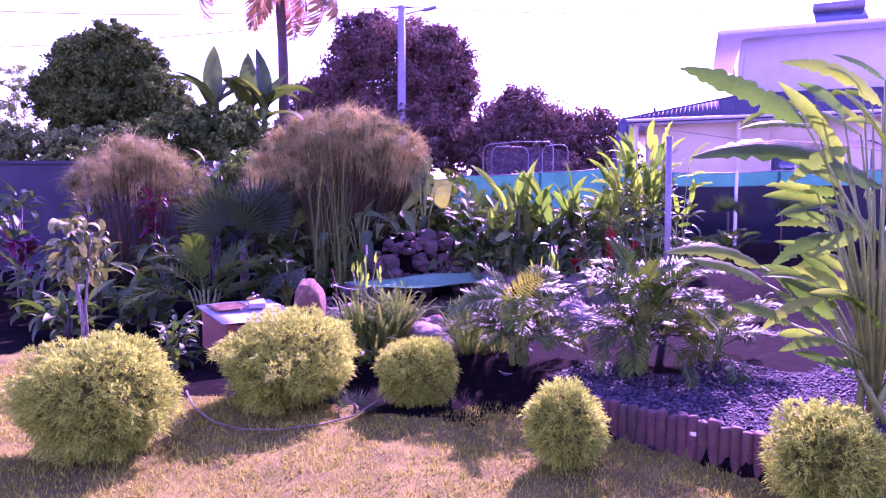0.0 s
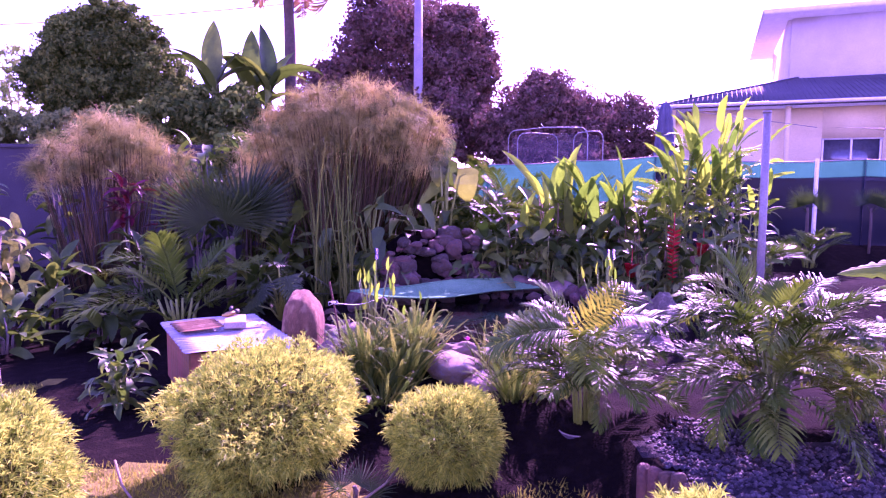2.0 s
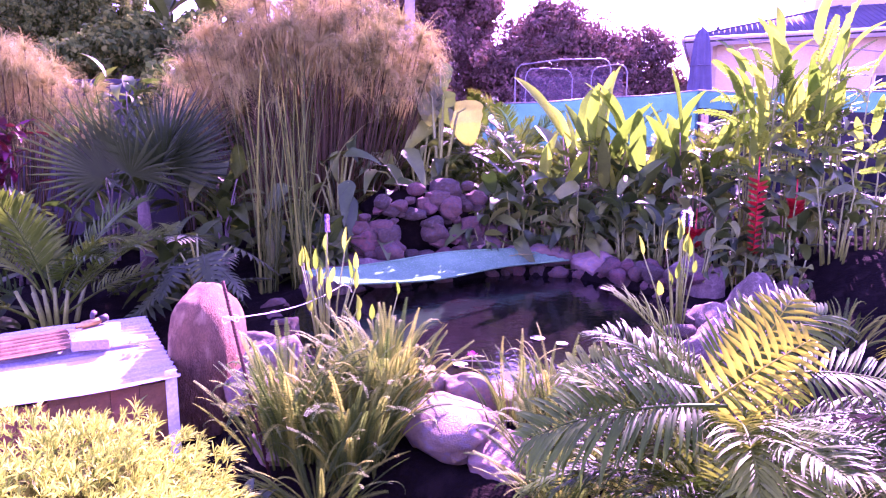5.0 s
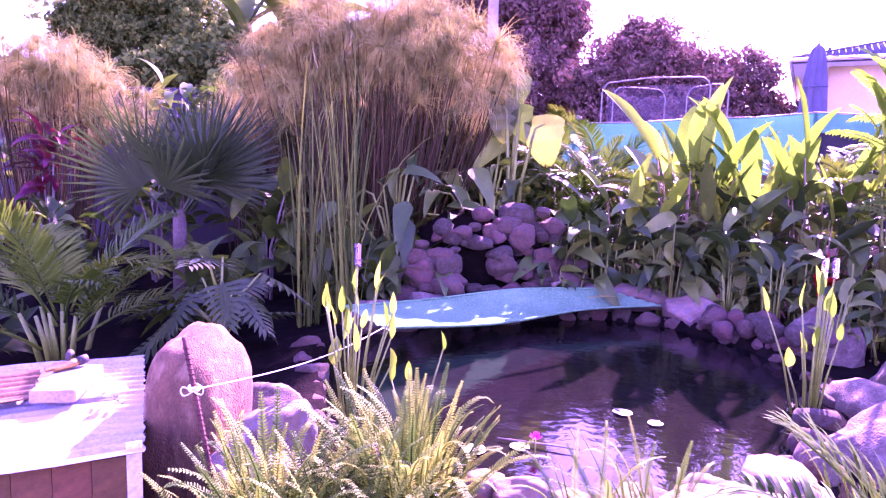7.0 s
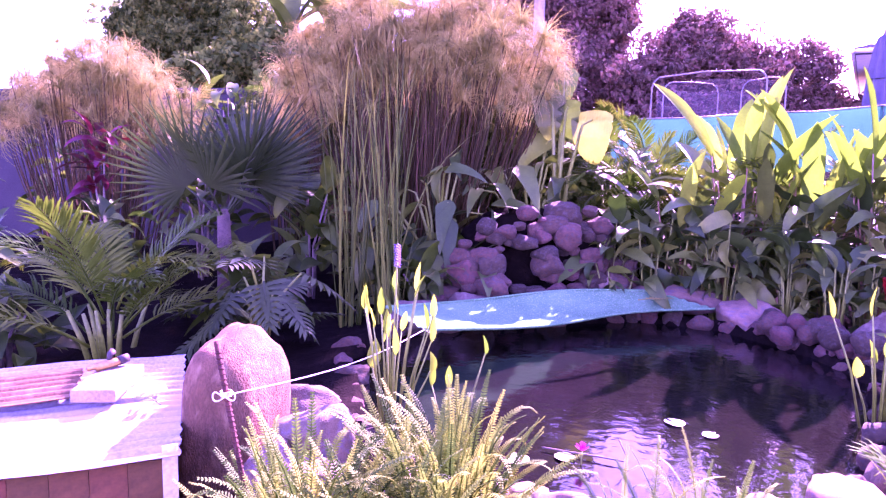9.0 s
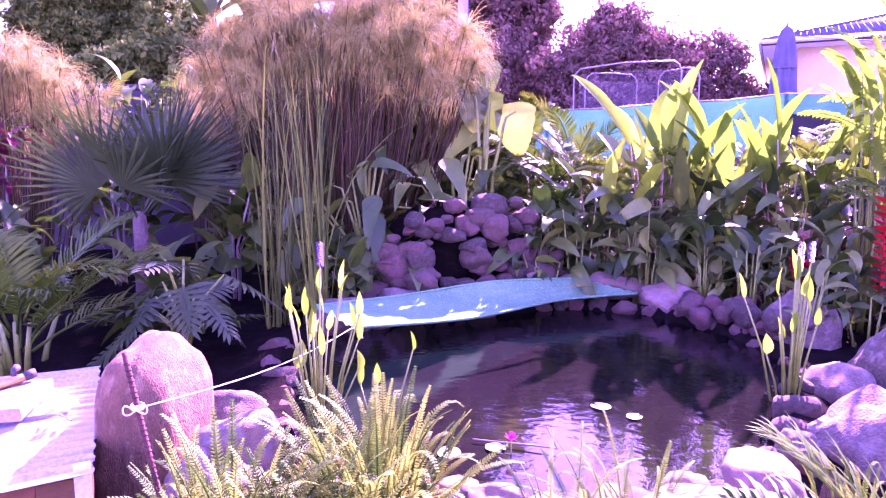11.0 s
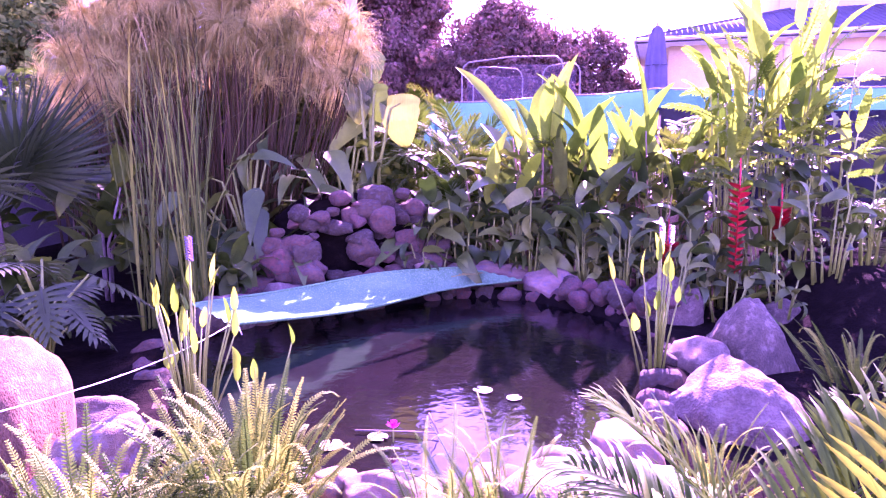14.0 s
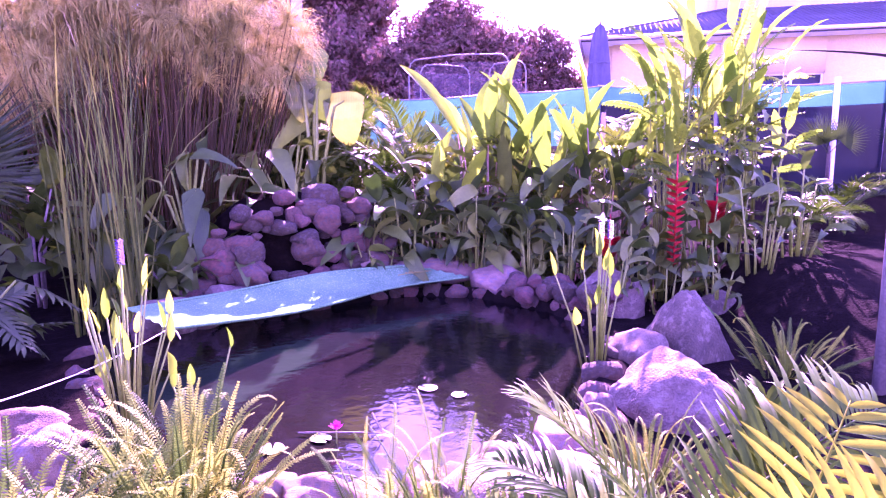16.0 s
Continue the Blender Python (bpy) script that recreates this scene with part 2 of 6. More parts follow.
# ---- mesh helpers ----
class Geo:
    """Gathers vertices and faces, then makes one mesh."""

    def __init__(self):
        self.v, self.f, self.n = [], [], 0

    def add(self, v, f, m=None):
        v = np.asarray(v, dtype=float)
        if m is not None:
            a = np.array(m)
            v = v @ a[:3, :3].T + a[:3, 3]
        self.v.append(v)
        self.f.append(np.asarray(f, dtype=int) + self.n)
        self.n += len(v)
        return self

    def mesh(self, name, material, smooth=True):
        me = bpy.data.meshes.new(name)
        v = np.concatenate(self.v)
        me.vertices.add(len(v))
        me.vertices.foreach_set("co", v.astype(np.float32).ravel())
        loops = np.concatenate([f.ravel() for f in self.f])
        sizes = np.concatenate([np.full(len(f), f.shape[1]) for f in self.f])
        starts = np.concatenate([[0], np.cumsum(sizes)[:-1]])
        me.loops.add(len(loops))
        me.loops.foreach_set("vertex_index", loops.astype(np.int32))
        me.polygons.add(len(sizes))
        me.polygons.foreach_set("loop_start", starts.astype(np.int32))
        me.update(calc_edges=True)
        me.validate()
        if smooth:
            me.polygons.foreach_set("use_smooth", np.ones(len(me.polygons), dtype=bool))
        me.materials.append(material)
        return me


def part(name, geo, material, parent=None, label="", m=None, smooth=True):
    """Links a Geo or a mesh as one object, under a thing if one is given."""
    me = geo.mesh(name, material, smooth) if isinstance(geo, Geo) else geo
    ob = new(name, me)
    if parent is not None:
        ob.parent = parent
    if m is not None:
        ob.matrix_basis = m
    if label:
        ob["label"] = label
    return ob


def thing(name, m, label, category, group="", kind=""):
    ob = new(name)
    ob.empty_display_size = 0.1
    ob.matrix_basis = m
    return tagged(ob, label, category, group, kind)


def box(sx, sy, sz, m=None, bevel=0.0):
    """A box centred in x and y, standing on z = 0, with bevelled edges if asked."""
    bm = bmesh.new()
    bmesh.ops.create_cube(bm, size=1.0, matrix=Matrix.Translation((0, 0, sz / 2)) @ Matrix.Diagonal((sx, sy, sz, 1)))
    if bevel:
        bmesh.ops.bevel(bm, geom=bm.edges[:], offset=bevel, segments=2, affect="EDGES", profile=0.6)
    return from_bm(bm, m)


def from_bm(bm, m=None):
    bmesh.ops.triangulate(bm, faces=[f for f in bm.faces if len(f.verts) > 4])
    bm.verts.index_update()
    g = Geo()
    v = np.array([tuple(p.co) for p in bm.verts])
    tri = [[p.index for p in f.verts] for f in bm.faces if len(f.verts) == 3]
    quad = [[p.index for p in f.verts] for f in bm.faces if len(f.verts) == 4]
    bm.free()
    if m is not None:
        a = np.array(m)
        v = v @ a[:3, :3].T + a[:3, 3]
    g.v.append(v)
    g.n = len(v)
    for f in (tri, quad):
        if f:
            g.f.append(np.array(f))
    return g


def merge(g, other, m=None):
    off, v = g.n, np.concatenate(other.v)
    if m is not None:
        a = np.array(m)
        v = v @ a[:3, :3].T + a[:3, 3]
    g.v.append(v)
    for f in other.f:
        g.f.append(f + off)
    g.n += len(v)
    return g


def tube(points, radii, sides=6):
    """A tube along points; radii one number or one a point."""
    p = [Vector(q) for q in points]
    r = [radii] * len(p) if isinstance(radii, (int, float)) else radii
    v, f = [], []
    for i, q in enumerate(p):
        d = (p[min(i + 1, len(p) - 1)] - p[max(i - 1, 0)]).normalized()
        a = d.orthogonal().normalized() if i == 0 else (a - d * a.dot(d)).normalized()
        c = d.cross(a)
        for k in range(sides):
            w = 2 * math.pi * k / sides
            v.append(q + (a * math.cos(w) + c * math.sin(w)) * r[i])
    for i in range(len(p) - 1):
        for k in range(sides):
            k2 = (k + 1) % sides
            f.append((i * sides + k, i * sides + k2, (i + 1) * sides + k2, (i + 1) * sides + k))
    g = Geo()
    g.add([tuple(q) for q in v], f)
    n = len(v)
    if sides == 4:
        g.f.append(np.array([(0, 3, 2, 1), (n - 4, n - 3, n - 2, n - 1)]))
    else:
        g.add([tuple(p[0]), tuple(p[-1])], np.zeros((0, 3), dtype=int))
        g.f.append(np.array([(n, (k + 1) % sides, k) for k in range(sides)] + [(n + 1, n - sides + k, n - sides + (k + 1) % sides) for k in range(sides)]))
    return g


def strip(length, width, n, profile, droop=0.0, fold=0.0, rise=0.0, ragged=0.0, rnd=None):
    """A leaf along +y: two quads a step, folded along its midrib, bending down by droop radians."""
    t = np.linspace(0, 1, n + 1)
    ang = rise - droop * t ** 1.3
    step = length / n
    y = np.concatenate([[0], np.cumsum(np.cos((ang[1:] + ang[:-1]) / 2) * step)])
    z = np.concatenate([[0], np.cumsum(np.sin((ang[1:] + ang[:-1]) / 2) * step)])
    w = width / 2 * np.array([profile(q) for q in t])
    wl, wr = w.copy(), w.copy()
    if ragged:
        wl *= 1 - ragged * np.array([rnd.random() ** 2 for _ in t])
        wr *= 1 - ragged * np.array([rnd.random() ** 2 for _ in t])
    nx, nz = -np.sin(ang), np.cos(ang)
    v = np.zeros((3 * (n + 1), 3))
    v[0::3] = np.stack([-wl, y + nx * fold * wl, z + nz * fold * wl], 1)
    v[1::3] = np.stack([0 * w, y, z], 1)
    v[2::3] = np.stack([wr, y + nx * fold * wr, z + nz * fold * wr], 1)
    f = []
    for i in range(n):
        a = 3 * i
        f += [(a, a + 1, a + 4, a + 3), (a + 1, a + 2, a + 5, a + 4)]
    return v, np.array(f)


def lance(t):
    return max(0.03, math.sin(math.pi * min(1, t ** 0.75 * 0.97 + 0.03)) ** 0.8)


def paddle(t):
    return max(0.02, min(1.0, (t * 6) ** 0.6) * min(1.0, ((1 - t) * 3.2) ** 0.7))


def blade_prof(t):
    return max(0.03, 1 - t ** 2.5)


def aim(x, y, z, yaw, pitch, roll=0.0, s=1.0):
    """Pose of a leaf: it grows along yaw (0 is +y, anticlockwise) and rises by pitch, in degrees."""
    return Matrix.Translation((x, y, z)) @ Euler((radians(pitch), 0, radians(yaw)), "XYZ").to_matrix().to_4x4() @ Matrix.Rotation(radians(roll), 4, "Y") @ Matrix.Scale(s, 4)


# ---- ground ----
def smooth(a):
    a = np.clip(a, 0, 1)
    return a * a * (3 - 2 * a)


POND = np.array([(-1.15, 8.75), (-0.5, 8.42), (0.3, 8.28), (0.85, 8.45), (1.25, 8.9), (1.55, 9.6), (1.9, 10.6), (1.75, 11.2), (1.2, 11.9), (0.5, 12.05), (-0.3, 11.7), (-0.9, 11.4), (-1.6, 11.0), (-1.7, 10.2), (-1.35, 9.4)])
EDGE_X, EDGE_Y = [-20, -5, -3.6, -1.75, -1.45, -0.35, 0.13, 0.84, 1.25, 2.2, 3.4, 5, 30], [12, 11, 9.6, 9.3, 7.6, 7.0, 6.6, 5.95, 5.4, 4.55, 3.5, 2.5, 2.0]
WATER_Z, TERRACE = 0.28, 0.27


def pond_depth(x, y):
    """Distance to the pond's outline, positive inside."""
    best, inside = np.full(x.shape, 1e9), np.zeros(x.shape, bool)
    for (ax, ay), (bx, by) in zip(POND, np.roll(POND, -1, 0)):
        s = np.clip(((x - ax) * (bx - ax) + (y - ay) * (by - ay)) / ((bx - ax) ** 2 + (by - ay) ** 2), 0, 1)
        best = np.minimum(best, np.hypot(x - ax - s * (bx - ax), y - ay - s * (by - ay)))
        hit = ((ay > y) != (by > y)) & (x < (bx - ax) * (y - ay) / (by - ay + 1e-12) + ax)
        inside ^= hit
    return np.where(inside, best, -best)


def height(x, y):
    x, y = np.asarray(x, float), np.asarray(y, float)
    yb = np.interp(x, EDGE_X, EDGE_Y)
    w = np.where(x > 0.95, 0.06, 0.6)
    h = TERRACE * smooth((y - yb) / w)
    h = h + 0.28 * smooth((y - 12.2) / 1.2) * smooth((x + 6) / 2) + 0.5 * smooth((y - 16) / 8)
    h = h + 0.48 * smooth((y - 8.4) / 2.4) * smooth((x - 2.9) / 0.9) * (1 - smooth((y - 14.0) / 3.0))
    d = pond_depth(x, y)
    h = h + 0.10 * smooth(1 + d / 0.45) * (d < 0) * smooth((y - 7.6) / 0.5)
    h = h - 0.75 * smooth((d + 0.02) / 0.4)
    return h + 0.015 * np.sin(x * 2.3 + 1) * np.cos(y * 1.9)


def ground_z(x, y):
    return float(height(np.array([x]), np.array([y]))[0])


def build_ground():
    far = np.array([14, 20, 30, 50, 90, 180, 400, 900.0])
    xs = np.concatenate([-far[::-1], np.arange(-10, 10.01, 0.1), far])
    ys = np.concatenate([-far[::-1], np.arange(-3, 17.01, 0.1), far + 5])
    gx, gy = np.meshgrid(xs, ys)
    rs = np.random.RandomState(3)
    gz = height(gx, gy) + rs.uniform(-0.008, 0.008, gx.shape)
    v = np.stack([gx, gy, gz], -1).reshape(-1, 3)
    nx, ny = len(xs), len(ys)
    i = (np.arange(ny - 1)[:, None] * nx + np.arange(nx - 1)[None, :]).ravel()
    f = np.stack([i, i + 1, i + nx + 1, i + nx], 1)
    g = Geo()
    g.add(v, f)
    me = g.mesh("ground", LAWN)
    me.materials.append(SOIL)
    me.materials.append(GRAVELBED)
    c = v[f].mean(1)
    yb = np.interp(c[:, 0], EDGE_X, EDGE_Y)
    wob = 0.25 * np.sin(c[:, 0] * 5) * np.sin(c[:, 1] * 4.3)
    # dark soil also covers lawn that only lies in the bush's shadow
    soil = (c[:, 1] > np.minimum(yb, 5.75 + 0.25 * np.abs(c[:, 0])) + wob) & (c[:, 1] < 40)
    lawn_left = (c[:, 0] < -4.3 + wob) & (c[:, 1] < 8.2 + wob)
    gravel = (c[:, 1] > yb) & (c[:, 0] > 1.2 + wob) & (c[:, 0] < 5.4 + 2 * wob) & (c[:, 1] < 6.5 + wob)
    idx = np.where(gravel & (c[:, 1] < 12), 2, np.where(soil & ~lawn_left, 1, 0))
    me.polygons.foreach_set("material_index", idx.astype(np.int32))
    return tagged(new("ground", me), "dry lawn, garden soil darkened for shade and grey gravel", "ground", kind="structure")


build_ground()


def scatter_grass():
    rs = np.random.RandomState(7)
    n = 150000
    x, y = rs.uniform(-5.2, 2.9, n), rs.uniform(3.2, 8.4, n)
    yb = np.interp(x, EDGE_X, EDGE_Y)
    clump = np.sin(x * 7 + 2 * np.sin(y * 5)) * np.sin(y * 9 + x)
    keep = (y < np.minimum(yb - 0.06, 5.9 + 0.25 * np.abs(x) + 0.2 * np.sin(3 * x))) | ((x < -4.2) & (y < 8.2))
    keep &= clump > rs.uniform(-1.6, 0.7, n)
    x, y = x[keep], y[keep]
    n = len(x)
    z = height(x, y)
    a, lean, hgt = rs.uniform(0, 6.28, n), rs.uniform(0.2, 1.3, n), rs.uniform(0.02, 0.075, n)
    wd = rs.uniform(0.003, 0.006, n)
    base = np.stack([x, y, z - 0.005], 1)
    side = np.stack([-np.sin(a), np.cos(a), 0 * a], 1) * wd[:, None]
    up = np.stack([np.cos(a) * np.sin(lean), np.sin(a) * np.sin(lean), np.cos(lean)], 1) * hgt[:, None]
    v = np.stack([base - side, base + side, base + up], 1).reshape(-1, 3)
    g = Geo()
    g.add(v, np.arange(3 * n).reshape(-1, 3))
    tagged(part("lawn_grass", g, BLADE, smooth=False), "short dry yellow-green lawn grass", "grass", kind="stuff")


def scatter_gravel():
    rs = np.random.RandomState(9)
    n = 17000
    x, y = rs.uniform(1.1, 5.6, n), rs.uniform(3.6, 7.6, n)
    keep = (y < 6.5 + 0.3 * np.sin(x * 5)) & (y > np.interp(x, EDGE_X, EDGE_Y) + 0.12) & (pond_depth(x, y) < -0.5)
    x, y = x[keep], y[keep]
    n = len(x)
    o = np.array([(1, 0, 0), (0, 1, 0), (-1, 0, 0), (0, -1, 0), (0, 0, 0.8), (0, 0, -0.6)])
    f = np.array([(0, 1, 4), (1, 2, 4), (2, 3, 4), (3, 0, 4), (1, 0, 5), (2, 1, 5), (3, 2, 5), (0, 3, 5)])
    s = rs.uniform(0.010, 0.026, (n, 1, 1)) * rs.uniform(0.6, 1.2, (n, 6, 3))
    a = rs.uniform(0, 6.28, n)
    v = o[None] * s
    vx = v[:, :, 0] * np.cos(a)[:, None] - v[:, :, 1] * np.sin(a)[:, None]
    vy = v[:, :, 0] * np.sin(a)[:, None] + v[:, :, 1] * np.cos(a)[:, None]
    v = np.stack([vx + x[:, None], vy + y[:, None], v[:, :, 2] + height(x, y)[:, None] + 0.005], -1).reshape(-1, 3)
    ff = (f[None] + 6 * np.arange(n)[:, None, None]).reshape(-1, 3)
    g = Geo()
    g.add(v, ff)
    tagged(part("gravel", g, PEBBLE), "loose grey and white gravel stones", "gravel", kind="stuff")


scatter_grass()
scatter_gravel()


def build_water():
    pts = POND + 0.12 * (POND - POND.mean(0)) / np.linalg.norm(POND - POND.mean(0), axis=1)[:, None]
    bm = bmesh.new()
    bm.faces.new([bm.verts.new((x, y, WATER_Z)) for x, y in pts])
    me = from_bm(bm).mesh("water", WATER)
    tagged(new("water", me), "still dark garden pond water with small ripples", "water", kind="structure")


build_water()


# ---- log edging ----
def build_edging():
    e = thing("log_edging", pose(0, 0, 0), "low retaining edge of upright brown logs", "edging", kind="structure")
    pts = [Vector((x, y, 0)) for x, y in zip(EDGE_X[5:12], EDGE_Y[5:12])]
    rnd = random.Random(4)
    meshes = []
    for k in range(4):
        r = 0.045 + 0.005 * rnd.random()
        meshes.append(tube([(0, 0, -0.08), (0, 0, 0.0), (0.002, 0, 0.2), (0, 0.002, 0.325), (0, 0, 0.335)], [r, r, r * 0.98, r * 0.94, r * 0.7], 10).mesh("log", LOG))
    for a, b in zip(pts, pts[1:]):
        n = int((b - a).length / 0.076)
        for i in range(n):
            p = a.lerp(b, (i + 0.5) / n)
            if p.x > 3.6 or p.x < 0.95:
                continue
            part("log", rnd.choice(meshes), LOG, e, m=pose(p.x, p.y, rnd.uniform(-0.03, 0.012), rnd.uniform(-0.8, 0.8), rnd.uniform(-0.8, 0.8), rnd.uniform(0, 360)))
    tag = box(0.05, 0.006, 0.03, bevel=0.002)
    part("plant_tag", tag, WHITE, e, "small white tag", m=pose(1.86, 4.80, 0.20, 0, 0, -40))


build_edging()


# ---- rocks ----
def rock_mesh(name, seed, material, rough=0.22, detail=4, cuts=11, flat=0.0, taper=0.0):
    """A weathered block: a ball cut by planes, then worn and pitted."""
    rnd = random.Random(seed * 13 + 5)
    planes = []
    for k in range(cuts):
        n = Vector((rnd.gauss(0, 1), rnd.gauss(0, 1), rnd.gauss(0, 0.8))).normalized()
        planes.append((n, rnd.uniform(0.66, 0.95)))
    if flat:
        planes.append((Vector((0.08, -0.05, 1)).normalized(), flat))
    bm = bmesh.new()
    bmesh.ops.create_icosphere(bm, subdivisions=detail, radius=1.08)
    off = Vector((seed * 7.3, seed * 3.1, seed * 1.7))
    for p in bm.verts:
        c = p.co.copy()
        for n, d in planes:
            over = c.dot(n) - d
            if over > 0:
                c -= n * over * 0.88
        w = noise.noise(c * 1.2 + off) * rough * 0.55 + noise.noise(c * 3.0 + off) * rough * 0.35 + noise.noise(c * 8 + off) * rough * 0.16 + noise.noise(c * 18 + off) * rough * 0.07
        p.co = c * (1 + w)
        k = 1 - taper * max(0.0, p.co.z)
        p.co.x, p.co.y = p.co.x * k + 0.25 * taper * max(0.0, p.co.z), p.co.y * k
    return from_bm(bm).mesh(name, material)


ROCKS = [rock_mesh("rock", s, ROCK) for s in range(5)]
GREYROCKS = [rock_mesh("rock", s + 10, ROCK_GREY) for s in range(5)]
STONES = [rock_mesh("stone", s + 20, STONE, 0.34, 3, 12) for s in range(8)]


def block_mesh(name, seed, material, lean=0.0, square=2.8, rough=0.05, detail=5):
    """A squarish standing boulder: a rounded block whose one shoulder slopes, worn and pitted."""
    bm = bmesh.new()
    bmesh.ops.create_icosphere(bm, subdivisions=detail, radius=1.0)
    off = Vector((seed * 5.3, seed * 2.9, seed))
    for p in bm.verts:
        c = p.co
        k = (abs(c.x) ** square + abs(c.y) ** square + abs(c.z) ** square) ** (-1 / square)
        c = c * k
        c.z -= lean * max(0.0, c.x - 0.1) * max(0.0, c.z)
        c.x *= 1 - 0.03 * c.z
        w = noise.noise(c * 1.1 + off) * rough * 2.2 + noise.noise(c * 2.6 + off) * rough * 1.3 + noise.noise(c * 7 + off) * rough * 0.5 + noise.noise(c * 16 + off) * rough * 0.25
        p.co = c * (1 + w)
    return from_bm(bm).mesh(name, material)


def rock(me, x, y, z, sx, sy, sz, yaw, label, name="boulder", group=""):
    ob = new(name, me)
    ob.matrix_basis = Matrix.Translation((x, y, z)) @ Euler((radians(yaw % 7), radians(yaw % 5), radians(yaw))).to_matrix().to_4x4() @ Matrix.Diagonal((sx, sy, sz, 1))
    return tagged(ob, label, "rock", group)


rock(block_mesh("rock", 52, ROCK_BROWN, 0.34, 4.0, 0.022), -1.76, 8.62, 0.40, 0.20, 0.32, 0.50, 4, "large pinkish sandstone boulder standing beside the pond")
rock(ROCKS[1], -1.28, 8.48, 0.42, 0.20, 0.2, 0.2, 70, "rounded pinkish rock at the pond edge")
rock(ROCKS[2], -1.25, 8.25, 0.33, 0.19, 0.16, 0.14, 10, "rounded pinkish rock at the pond edge")
rock(ROCKS[3], -1.42, 8.30, 0.32, 0.17, 0.15, 0.17, 130, "rounded pinkish rock at the pond edge")
rock(ROCKS[4], -1.05, 7.85, 0.22, 0.24, 0.2, 0.15, 200, "pale rock half hidden under ferns")
rock(GREYROCKS[0], -1.62, 9.15, 0.28, 0.25, 0.2, 0.16, 30, "dark wet rock at the pond edge")
rock(rock_mesh("rock", 61, ROCK_GREY, 0.2, 5, 9, 0, 0.36), 2.42, 10.0, 0.22, 0.33, 0.34, 0.45, 175, "large grey boulder at the pond edge")
rock(block_mesh("rock", 64, ROCK_GREY, 0.25, 2.3, 0.07), 1.79, 9.02, 0.18, 0.37, 0.34, 0.385, 20, "large grey boulder at the pond edge")
rock(GREYROCKS[2], 2.33, 11.30, 0.28, 0.40, 0.34, 0.36, 60, "rounded grey boulder at the pond edge")
rock(GREYROCKS[3], 1.27, 8.74, 0.40, 0.105, 0.105, 0.13, 0, "small rounded blue-grey rock")
rock(GREYROCKS[4], 1.98, 9.85, 0.25, 0.25, 0.22, 0.22, 80, "grey rock at the pond edge")
rock(ROCKS[1], 0.76, 7.92, 0.40, 0.40, 0.30, 0.22, 12, "broad pale flat-topped rock in the sun")
rock(ROCKS[2], 1.02, 8.52, 0.36, 0.22, 0.15, 0.15, 100, "brown rock at the pond edge")
rock(ROCKS[3], 0.62, 8.32, 0.36, 0.17, 0.13, 0.13, 45, "brown rock at the pond edge")
rock(ROCKS[4], 0.36, 8.22, 0.34, 0.16, 0.12, 0.11, 75, "brown rock at the pond edge")
rock(ROCKS[0], 0.12, 8.12, 0.36, 0.16, 0.12, 0.10, 33, "pale rock at the pond edge")
rock(ROCKS[3], -0.10, 8.08, 0.40, 0.17, 0.12, 0.11, 160, "pale rock at the pond edge")
rock(ROCKS[2], -0.27, 8.20, 0.40, 0.10, 0.09, 0.09, 60, "small pale rock at the pond edge")
rock(ROCKS[1], -0.42, 8.16, 0.38, 0.09, 0.1, 0.14, 20, "small pale rock at the pond edge")
rock(ROCKS[4], -0.18, 7.78, 0.36, 0.32, 0.25, 0.13, 100, "flat pale rock lying in full sun")
rock(ROCKS[0], 0.10, 7.55, 0.28, 0.26, 0.2, 0.10, 10, "flat pale rock lying in full sun")
rock(ROCKS[2], -0.70, 8.28, 0.32, 0.2, 0.14, 0.13, 10, "rock under ferns at the pond edge")
rock(ROCKS[2], 0.88, 12.40, 0.46, 0.46, 0.28, 0.17, 8, "broad flat brown rock at the far pond edge")
rock(ROCKS[3], 1.42, 11.95, 0.40, 0.32, 0.24, 0.17, 150, "broad flat brown rock at the far pond edge")
rock(ROCKS[1], 0.22, 12.38, 0.50, 0.30, 0.24, 0.20, 40, "brown rock at the far pond edge")
rock(GREYROCKS[3], -1.45, 11.15, 0.38, 0.3, 0.2, 0.2, 40, "dark rock at the far pond edge")
rock(GREYROCKS[2], -1.05, 11.45, 0.4, 0.25, 0.2, 0.18, 140, "dark rock at the far pond edge")
rock(GREYROCKS[1], 3.15, 10.9, 0.25, 0.22, 0.2, 0.22, 100, "brown rock behind the boulders")


